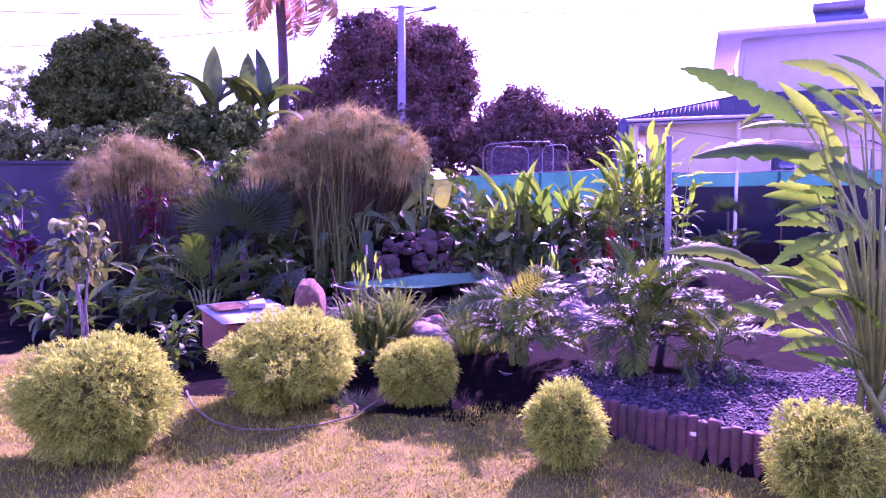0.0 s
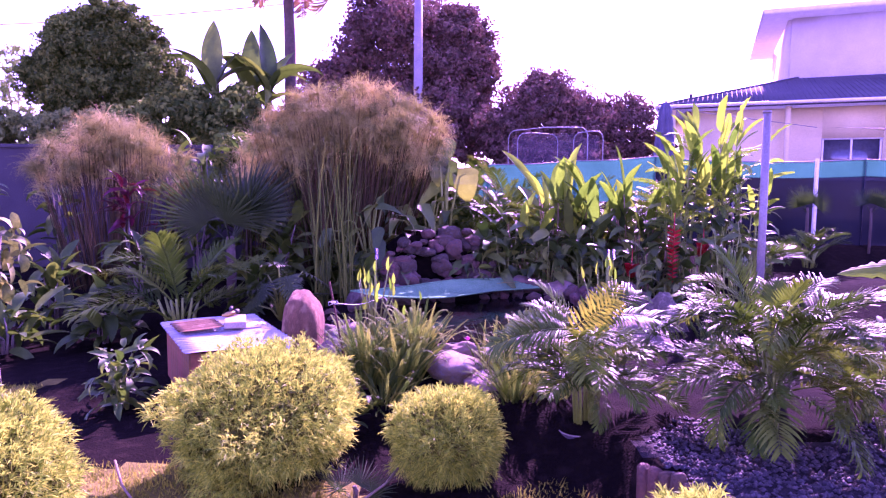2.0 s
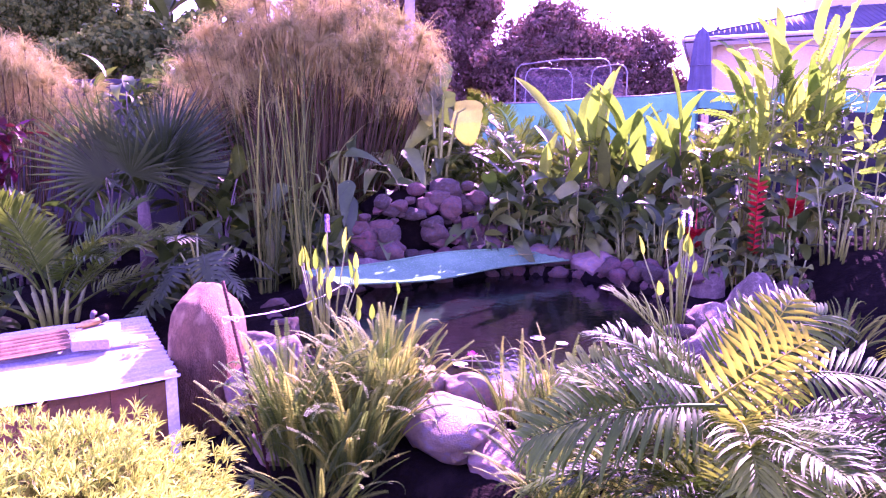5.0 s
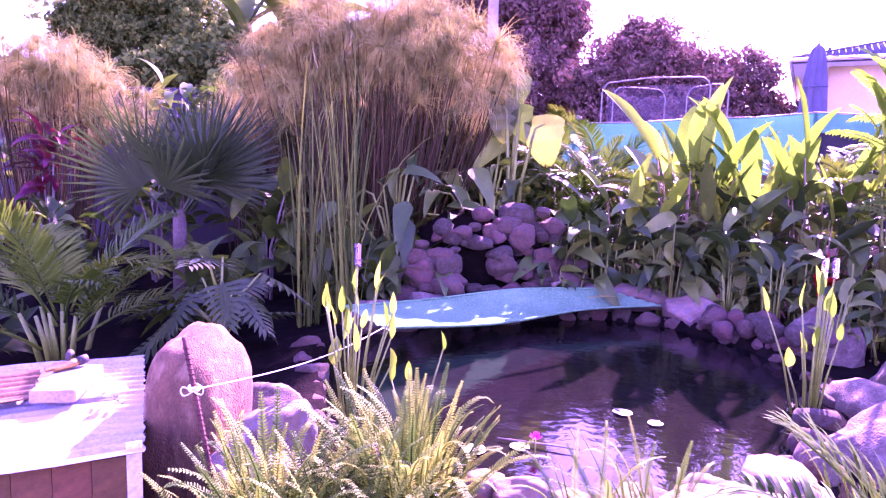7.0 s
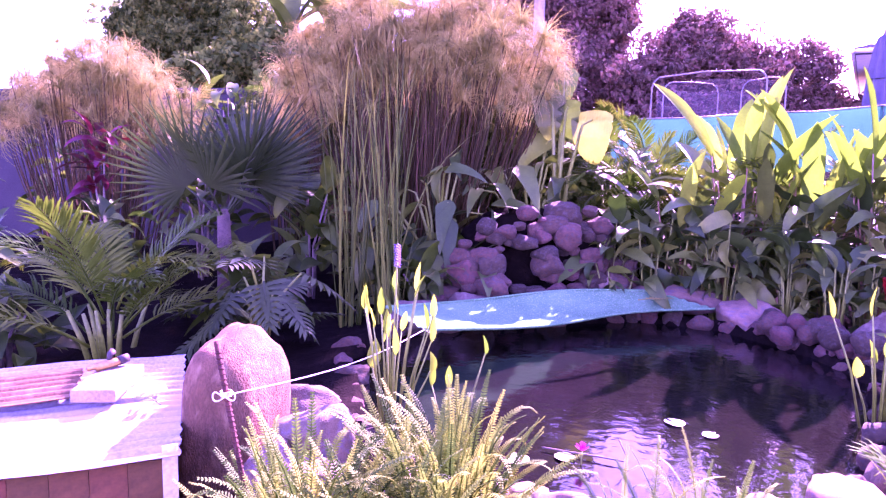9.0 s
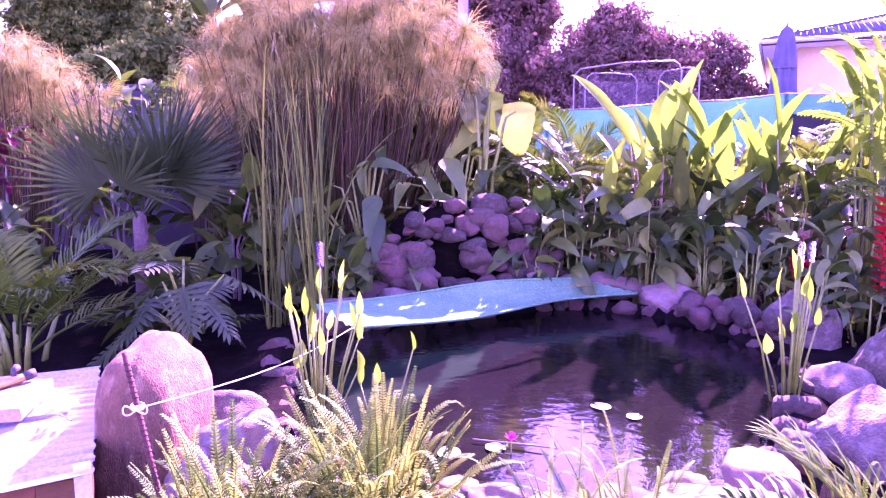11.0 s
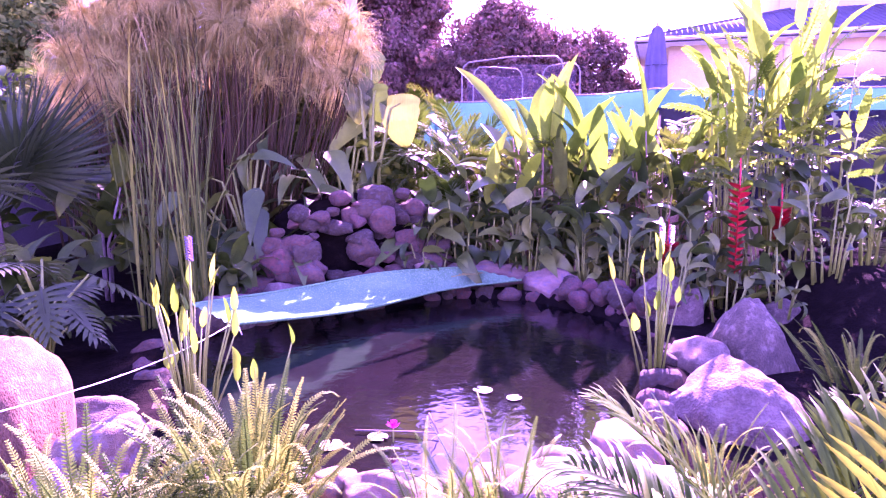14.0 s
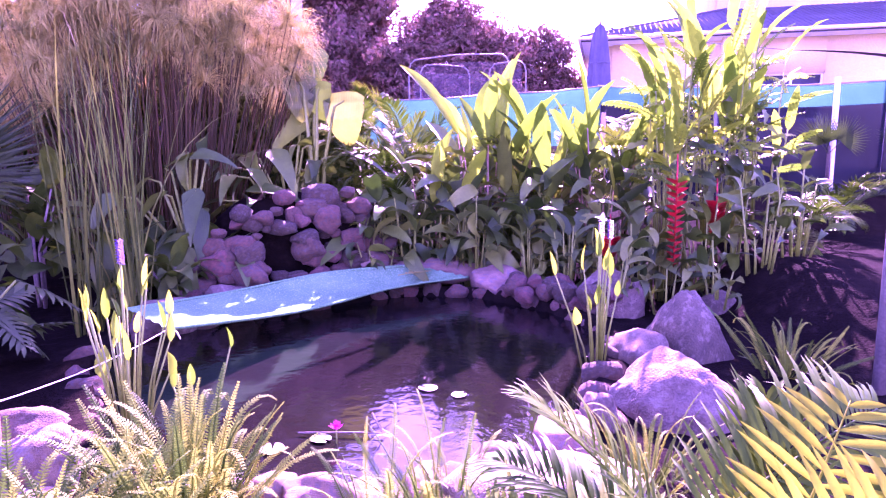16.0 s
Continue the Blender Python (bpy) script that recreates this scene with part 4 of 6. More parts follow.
def plant_pot(x, y, z, r):
    e = thing("plant_pot", pose(x, y, z), "dark plastic pot with a pale rim sunk in the bed", "pot")
    part("body", tube([(0, 0, -0.12), (0, 0, 0.03)], [r * 0.8, r], 24), DARK, e)
    part("rim", tube([(r * math.cos(a), r * math.sin(a), 0.03) for a in np.linspace(0, 2 * math.pi, 33)], 0.004, 6), CONCRETE, e)
    part("soil", tube([(0, 0, 0.02), (0, 0, 0.032)], [r * 0.93, r * 0.9], 20), SOIL, e)


plant_pot(0.70, 6.62, ground_z(0.70, 6.62) - 0.085, 0.13)


def big_leaf_plant(name, x, y, n, seed, label, leaves, leaf_len, stem_h, spread, material=LIME, stemmat=PINK_STEM, lean=(55, 86), group="", category="plant", torn=False):
    """Upright stems with a large paddle leaf on each, and smaller ones down the stems."""
    rnd = random.Random(seed)
    e = thing(name, pose(x, y, ground_z(x, y)), label, category, group)
    for k in range(n):
        a, r = rnd.uniform(0, 6.28), spread * math.sqrt(rnd.random())
        bx, by = 0.5 * r * math.cos(a), 0.5 * r * math.sin(a)
        h = rnd.uniform(*stem_h)
        tx, ty = r * math.cos(a), r * math.sin(a)
        part("stem", tube([(bx, by, -0.03), (0.6 * bx + 0.4 * tx, 0.6 * by + 0.4 * ty, 0.5 * h), (tx, ty, h)], [0.013, 0.010, 0.006], 6), stemmat, e)
        for j in range(rnd.choice((4, 5) if torn else (2, 3))):
            yaw = math.degrees(a) - 90 + rnd.uniform(-80, 80)
            zz = h * (1 - (0.12 if torn else 0.22) * j)
            f = 1 - (0.08 if torn else 0.22) * j
            # lower heliconia leaves are coloured dark to paint the shade under the lit tops
            part("leaf", rnd.choice(leaves if leaves is not LIME_LEAVES else SHADED_LEAVES[3:] if torn and j > 2 else TORN_LEAVES if torn and j > 0 else LIME_LEAVES[:4] if torn else SHADED_LEAVES if j else LIME_LEAVES[:3]), material, e, m=aim(bx + (tx - bx) * zz / h, by + (ty - by) * zz / h, zz, yaw, rnd.uniform(*lean) - 22 * j, rnd.uniform(-60, 60), rnd.uniform(*leaf_len) * f))
    return e


HG = "large-leaved plants behind the pond"
for k, (x, y, n, ll, sh) in enumerate(((0.95, 12.7, 6, (0.5, 0.75), (0.7, 1.1)), (1.5, 12.75, 12, (0.7, 1.1), (0.8, 1.5)), (2.1, 12.62, 12, (0.65, 1.05), (0.8, 1.45)), (2.65, 12.35, 14, (0.55, 0.9), (0.9, 1.7)),
                                       (3.2, 11.95, 19, (0.45, 0.75), (1.1, 2.25)), (3.75, 12.05, 20, (0.45, 0.75), (1.0, 2.15)), (4.3, 12.2, 10, (0.4, 0.65), (0.8, 1.8)))):
    big_leaf_plant("heliconia", x, y, n, 61 + k, "tall heliconia with upright ragged sunlit lime leaves", LIME_LEAVES, ll, sh, 0.38, group=HG, lean=(58, 89), stemmat=STEM if k > 3 else PINK_STEM, torn=k > 3)
for k in range(12):
    big_leaf_plant("canna", 0.22 + 0.21 * k, 12.42 + 0.14 * math.sin(k * 2.1), 10, 70 + k, "leafy canna-like plant in a dense row behind the pond", CANNA_LEAVES, (0.40, 0.62), (0.35, 0.95 if k < 3 else 1.12), 0.20, CANNA, STEM, (-15, 80), group=HG)
for k in range(7):
    big_leaf_plant("canna", 1.75 + 0.3 * k, 11.85 - 0.08 * k + 0.1 * math.cos(k * 3), 7, 90 + k, "leafy plant with long leaves beside the boulders", CANNA_LEAVES, (0.3, 0.5), (0.3, 0.8), 0.24, CANNA, STEM, (20, 85), group=HG)


for k, (x, y, h) in enumerate(((2.25, 11.05, 0.6), (2.7, 10.95, 0.55), (3.1, 10.85, 0.7), (3.5, 10.9, 0.75), (3.9, 11.0, 0.8), (1.7, 12.0, 0.5), (0.3, 12.2, 0.5))):
    big_leaf_plant("canna", x, y, 8, 200 + k, "low dark leafy plant under the heliconias", CANNA_LEAVES, (0.22, 0.36), (0.15, h), 0.24, CANNA, STEM, (5, 80), group=HG)


def red_flower(x, y, top, bottom, seed):
    rnd = random.Random(seed)
    e = thing("heliconia_flower", pose(x, y, bottom), "hanging red lobster-claw flower spike", "flower", "red flower spikes")
    n = 26
    part("stalk", tube([(0.02, 0.05, top - bottom + 0.25), (0.0, 0.0, top - bottom + 0.1), (0, 0, 0)], [0.007, 0.008, 0.004], 6), RED, e)
    for k in range(n):
        z = (k + 0.5) / n * (top - bottom)
        s = 0.8 + 0.5 * k / n
        v, f = strip(0.10 * s, 0.075 * s, 5, lance, -0.6, 0.7)
        part("bract", Geo().add(v, f), RED, e, m=aim(0, 0, z, 90 if k % 2 else -90, 15, rnd.uniform(-20, 20), 1.0))


red_flower(2.87, 11.2, 1.4, 0.65, 1)
red_flower(3.34, 11.35, 1.17, 0.89, 2)
red_flower(2.35, 11.4, 0.86, 0.70, 3)


CULMS = []
for k in range(5):
    q = 0.03 * (k - 2)
    CULMS.append(tube([(0, 0, 0), (q, 0.01, 0.35), (q * 1.3, -0.01, 0.7), (0, 0, 1.0)], [0.0075, 0.007, 0.006, 0.0045], 5).mesh("stem", CULM))


def culm(parent, a, b, rnd):
    """A stem from a to b, out of the shared unit stems."""
    a, b = Vector(a), Vector(b)
    d = b - a
    rot = d.to_track_quat("Z", "Y").to_matrix().to_4x4()
    part("stem", rnd.choice(CULMS), CULM, parent, m=Matrix.Translation(a) @ rot @ Matrix.Diagonal((1.0, 1.0, d.length, 1)))


def papyrus(x, y, rx, ry, top, n, seed, label, low=0.30):
    rnd = random.Random(seed)
    z0 = ground_z(x, y)
    e = thing("papyrus", pose(x, y, z0), label, "papyrus")
    for k in range(n):
        a, r = rnd.uniform(0, 6.28), math.sqrt(rnd.random())
        px, py = rx * r * math.cos(a), ry * r * math.sin(a)
        h = (top - z0) * (1 - low * r ** 2.4) * rnd.uniform(0.66, 0.95)
        culm(e, (0.5 * px, 0.5 * py, -0.05), (px, py, h), rnd)
        part("umbel", rnd.choice(UMBELS), UMBEL, e, m=pose(px, py, h - 0.01, rnd.uniform(-35, 35), rnd.uniform(-35, 35), rnd.uniform(0, 360)) @ Matrix.Scale(rnd.uniform(0.9, 1.4), 4))
        if k % 3 == 0:
            culm(e, (0.6 * px, 0.7 * py, -0.05), (0.9 * px + rnd.uniform(-0.1, 0.1), py, h * rnd.uniform(0.6, 0.9)), rnd)


def umbel_mesh(seed):
    rs = np.random.RandomState(seed)
    g = Geo()
    for k in range(105):
        th, el = rs.uniform(0, 6.28), rs.uniform(0.1, 1.5)
        L, d = rs.uniform(0.18, 0.44), rs.uniform(1.6, 3.6)
        v, f = strip(L, 0.0046, 5, blade_prof, d, 0.0, rise=el)
        g.add(v, f, Matrix.Rotation(th, 4, "Z"))
    return g.mesh("umbel", UMBEL, False)


UMBELS = [umbel_mesh(s) for s in range(4)]
papyrus(-1.95, 13.1, 1.62, 0.9, 3.86, 280, 41, "tall dense papyrus clump with faded pinkish-brown heads", 0.26)
papyrus(-3.70, 13.4, 0.35, 0.3, 3.05, 14, 43, "few papyrus stems with brown heads")
papyrus(-5.95, 12.9, 1.36, 0.8, 3.35, 150, 42, "dense papyrus clump with straw-brown heads", 0.28)


BLADES = []
for k in range(9):
    v, f = strip(1.0, 0.0052 + 0.0005 * k, 8, blade_prof, (0.08, 0.2, 0.35, 0.12, 0.28, 0.5, 0.16, 1.5, 0.4)[k], 0.2)
    BLADES.append(Geo().add(v, f).mesh("blade", REED))


def reeds(x, y, r, h, n, seed, label):
    rnd = random.Random(seed)
    e = thing("reeds", pose(x, y, ground_z(x, y) - 0.05), label, "reeds")
    for k in range(n):
        a, q = rnd.uniform(0, 6.28), r * math.sqrt(rnd.random())
        part("blade", BLADES[min(8, int(9 * rnd.random() ** 1.2))], REED, e, m=aim(q * math.cos(a), q * math.sin(a), 0, rnd.uniform(0, 360), rnd.uniform(80.5, 89.5), rnd.uniform(0, 180), h * rnd.uniform(0.6, 1.0)))


reeds(-2.10, 11.25, 0.13, 2.75, 32, 5, "clump of tall narrow green reeds")
reeds(-1.74, 11.2, 0.13, 2.85, 38, 6, "clump of tall narrow green reeds")


def fan_palm(x, y, z, r, n, seed, label, petiole=0.6, pitch=(55, 85), segs=26):
    """Stiff pleated fans, most of them standing upright."""
    rnd = random.Random(seed)
    e = thing("fan_palm", pose(x, y, ground_z(x, y)), label, "palm")
    zc = z - ground_z(x, y)
    part("trunk", tube([(0, 0, -0.05), (0.01, 0, zc * 0.6), (0, 0, zc)], [0.06 * r / 0.8, 0.055 * r / 0.8, 0.045 * r / 0.8], 9), BARK, e)
    for k in range(n):
        yaw, p = (k % 2) * 180 + rnd.uniform(-70, 70), rnd.uniform(*pitch)
        side = rnd.uniform(-50, 50)
        g = tube([(0, 0, 0), (0, petiole * 0.5, -0.01), (0, petiole, -0.03)], [0.014 * r, 0.011 * r, 0.009 * r], 5)
        for j in range(segs):
            b = radians(-92 + 184 * j / (segs - 1))
            L = r * (0.80 + 0.20 * math.cos(b)) * rnd.uniform(0.9, 1.0)
            v, f = strip(L, 0.050 * r, 6, lambda t: max(0.02, min(1, 2.0 * t + 0.15) * min(1, 1.5 * (1 - t))), rnd.uniform(0.05, 0.35), 0.5)
            g.add(v, f, Matrix.Translation((0, petiole, -0.03)) @ Matrix.Rotation(-b, 4, "Z") @ Matrix.Rotation(0.2 * abs(math.sin(b)), 4, "X"))
        part("frond", g, FAN, e, m=aim(0, 0, zc - 0.1, yaw, p, 0) @ Matrix.Rotation(radians(side), 4, "Z") @ Matrix.Rotation(radians(rnd.uniform(-25, 25)), 4, "Y"))


fan_palm(-3.46, 11.45, 1.25, 1.02, 8, 3, "dark blue-green fan palm with stiff pleated fronds", petiole=0.45)
fan_palm(-0.82, 5.95, 0.08, 0.24, 5, 5, "small pale fan palm seedling on the lawn", 0.12, (15, 60), 18)
fan_palm(5.6, 12.9, 1.7, 0.35, 5, 6, "small fan palm against the fence", 0.2)
fan_palm(6.7, 13.0, 1.7, 0.32, 5, 7, "small fan palm against the fence", 0.2)


def lobed_leaf(seed):
    """A deeply cut philodendron leaf along +y."""
    rnd = random.Random(seed)
    g = tube([(0, 0, 0), (0, 0.25, -0.01), (0, 0.5, -0.08)], [0.012, 0.009, 0.004], 5)
    for k in range(9):
        u = k / 8
        for s in (-1, 1):
            L = 0.30 * (1 - 0.45 * u) * rnd.uniform(0.9, 1.05)
            v, f = strip(L, 0.055 * (1 - 0.3 * u), 6, lambda t: max(0.1, min(1, 0.75 + 0.5 * t) * min(1, 3 * (1 - t))), 0.6, 0.2)
            g.add(v, f, Matrix.Translation((0, 0.06 + 0.43 * u, -0.08 * u * u)) @ Matrix.Rotation(-s * radians(100 - 72 * u), 4, "Z"))
    v, f = strip(0.52, 0.10, 6, lance, 0.3, 0.1)
    g.add(v, f)
    return g.mesh("leaf", FAN)


LOBED = [lobed_leaf(s) for s in range(3)]


def philodendron(x, y, n, seed, label, s=1.0, h=0.45):
    rnd = random.Random(seed)
    e = thing("philodendron", pose(x, y, ground_z(x, y)), label, "plant")
    for k in range(n):
        yaw, r, z = k * 137.5, rnd.uniform(0.15, 0.38) * s, h * rnd.uniform(0.5, 1.9) * s
        tx, ty = -r * math.sin(radians(yaw)), r * math.cos(radians(yaw))
        part("stalk", tube([(0, 0, 0), (0.4 * tx, 0.4 * ty, z * 0.7), (tx, ty, z)], [0.014, 0.011, 0.008], 6), STEM, e)
        part("leaf", rnd.choice(LOBED), FAN, e, m=aim(tx, ty, z, yaw, rnd.uniform(-45, 20), rnd.uniform(-20, 20), s * rnd.uniform(0.75, 1.1)))


philodendron(-2.38, 10.1, 15, 4, "split-leaf philodendron with deeply cut glossy leaves", 0.80, 0.56)


def shaded_leaf_mound(x, y, n, seed, label):
    """A mound of hanging arrow-shaped leaves on arching stalks, shade put into their dark colour."""
    rnd = random.Random(seed)
    e = thing("shaded_leaf_mound", pose(x, y, ground_z(x, y)), label, "plant")
    arrow = lambda t: max(0.02, min(1, (t * 5 + 0.1) ** 0.8) * (1 - t) ** 0.85)
    meshes = []
    for droop in (0.4, 0.8, 1.2):
        v, f = strip(0.85, 0.36, 16, arrow, droop + 0.3, 0.35)
        v[:, 1] -= 0.05
        meshes.append(Geo().add(v, f).mesh("leaf", CANNA))
    for k in range(n):
        a, b = rnd.uniform(-0.75, 0.62), rnd.uniform(-0.55, 0.35)
        h = max(0.45, 1.55 - 0.5 * abs(a - 0.1) - 0.95 * k / n + rnd.uniform(-0.12, 0.12) + 0.3 * b)
        part("stalk", tube([(0.1 * a, 0.1 * b, -0.02), (0.3 * a, 0.35 * b, 0.62 * h), (0.7 * a, 0.75 * b, 0.97 * h), (a, b, h)], [0.022, 0.018, 0.012, 0.008], 6), STEM, e)
        part("leaf", meshes[k % 3], CANNA, e, m=aim(a, b, h, rnd.uniform(90, 270), rnd.uniform(-55, 25), rnd.uniform(-40, 40), rnd.uniform(0.5, 0.85)))


# the elephant ear's shaded lower leaves, split off in the darker canna material
shaded_leaf_mound(-0.62, 12.9, 40, 18, "lower elephant-ear leaves behind the piled stones, coloured dark for shade")
shaded_leaf_mound(-1.55, 12.35, 24, 19, "dark hanging arrow-shaped leaves in front of the papyrus stems")


def elephant_ear(x, y, seed, label):
    """Long arching stalks, each with a heavy heart-shaped leaf hanging from its top."""
    rnd = random.Random(seed)
    z0 = ground_z(x, y)
    e = thing("elephant_ear", pose(x, y, z0), label, "plant")
    heart = lambda t: max(0.03, min(1, (t * 7) ** 0.5) * (1 - t ** 2.2) ** 0.7)
    meshes = []
    for droop in (0.5, 0.9, 1.3):
        v, f = strip(0.78, 0.58, 22, heart, droop, 0.16, ragged=0.06, rnd=rnd)
        v[:, 1] -= 0.14
        v[:, 2] += 0.014 * np.sin(v[:, 1] * 34) * np.abs(v[:, 0]) / 0.25
        meshes.append(Geo().add(v, f).mesh("leaf", EAR))
    leaves = [(-0.13, 0.05, 2.42, 200, -78, 0.66), (0.08, 0.02, 2.36, 165, -74, 0.56), (0.34, -0.05, 2.22, 170, -66, 0.80), (0.02, 0.30, 2.75, 190, -80, 0.6)]
    for k, (dx, dy, h, yaw, p, s) in enumerate(leaves):
        h = max(0.55, h - z0)
        part("stalk", tube([(0.1 * dx, 0.1 * dy, -0.02), (0.3 * dx, 0.35 * dy, 0.62 * h), (0.7 * dx, 0.75 * dy, 0.97 * h), (dx, dy, h)], [0.028, 0.022, 0.014, 0.009], 7), STEM, e)
        part("leaf", meshes[k % 3], EAR, e, m=aim(dx, dy, h, yaw, p, rnd.uniform(-25, 25), s))


elephant_ear(-0.36, 12.95, 8, "elephant-ear plant with huge drooping leaves, the upper ones sunlit")


def pickerel(x, y, n, h, seed, label, spikes=1):
    rnd = random.Random(seed)
    e = thing("pickerel_weed", pose(x, y, WATER_Z - 0.12), label, "water plant")
    for k in range(n):
        a, r = rnd.uniform(0, 6.28), rnd.uniform(0.02, 0.30)
        hh = h * rnd.uniform(0.40, 1.0) + 0.12
        tx, ty = r * math.cos(a), r * math.sin(a)
        part("stalk", tube([(0.25 * tx, 0.25 * ty, 0), (0.6 * tx, 0.6 * ty, hh * 0.6), (tx, ty, hh)], [0.008, 0.006, 0.004], 6), STEM, e)
        v, f = strip(rnd.uniform(0.11, 0.17), 0.04 if hh > 0.65 * h else 0.075, 6, lance, 0.2, 0.5)
        part("leaf", Geo().add(v, f), LIME, e, m=aim(tx, ty, hh - 0.01, rnd.uniform(0, 360), rnd.uniform(65, 95), rnd.uniform(-40, 40)))
    for k in range(spikes):
        tx, ty, hh = rnd.uniform(-0.08, 0.08), rnd.uniform(-0.05, 0.05), h * 1.08 + 0.12
        part("stalk", tube([(0, 0, 0), (0.5 * tx, 0.5 * ty, hh * 0.6), (tx, ty, hh)], [0.008, 0.006, 0.005], 6), STEM, e)
        g = Geo()
        for j in range(60):
            q = rock_petal(0.008)
            merge(g, q, aim(tx + 0.013 * math.cos(j * 2.4), ty + 0.013 * math.sin(j * 2.4), hh + 0.12 * j / 60, j * 137.5, 20))
        part("flower_spike", g, VIOLET, e, "small violet flower spike")


def rock_petal(r):
    v = [(-r, 0, 0), (0, -r * 0.3, 0.004), (r, 0, 0), (0, r * 1.8, 0.003)]
    return Geo().add(v, [(0, 1, 2, 3)])


pickerel(-1.08, 9.02, 20, 0.85, 3, "pickerel weed with upright yellow-green leaves and violet spike")
pickerel(1.62, 9.72, 17, 0.80, 5, "pickerel weed with upright leaves beside the boulders", 2)
pickerel(-0.72, 8.95, 3, 0.62, 9, "three thin pickerel leaves rising from the water", 0)


def lily_pads():
    rnd = random.Random(8)
    for x, y, r in ((-0.36, 8.83, 0.065), (-0.13, 8.91, 0.055), (0.48, 9.53, 0.06), (0.65, 9.39, 0.045)):
        v = [(0, 0, 0.002)] + [(r * math.cos(a), r * 0.92 * math.sin(a), 0.004 + 0.004 * rnd.random()) for a in np.linspace(0.2, 6.1, 22)]
        g = Geo().add(v, [(0, k, k + 1) for k in range(1, 22)])
        tagged(part("lily_pad", g, PAD, m=pose(x, y, WATER_Z + 0.004, 0, 0, rnd.uniform(0, 360))), "small round pale lily pad floating on the pond", "lily pad", "lily pads")
    e = thing("water_lily", pose(-0.05, 8.86, WATER_Z), "small magenta water lily flower on the pond", "flower")
    part("stalk", tube([(0, 0, -0.1), (0, 0, 0.07)], 0.004, 6), STEM, e)
    for k in range(14):
        v, f = strip(0.05, 0.018, 4, lance, -0.4, 0.5)
        part("petal", Geo().add(v, f), LILY, e, m=aim(0, 0, 0.07, k * 137.5, 30 + 35 * (k > 7)))


lily_pads()


def fallen_frond():
    e = thing("fallen_leaf", pose(0.44, 11.72, 0.56, 0, 0, -50), "pale fallen feather leaf lying on the net", "leaf")
    part("blade", feather(0.42, 0.10, 9, 0.1, 0.1, UMBEL, 0.022, vee=0.05, name="blade"), UMBEL, e)
    tagged(part("stick", tube([(-0.25, 8.98, WATER_Z + 0.015), (0.05, 8.93, WATER_Z + 0.02), (0.18, 8.9, WATER_Z + 0.02), (0.13, 8.93, WATER_Z + 0.12)], 0.005, 5), PALE_BARK), "thin bent stick floating at the pond edge", "stick")


fallen_frond()


# ---- plants on the near side ----
RAGGED = []
for k in range(2):
    v, f = strip(1.0, 0.22, 34, paddle, 0.7 + 0.5 * k, -0.2, ragged=0.5, rnd=RL)
    RAGGED.append(Geo().add(v, f).mesh("leaf", LIME))


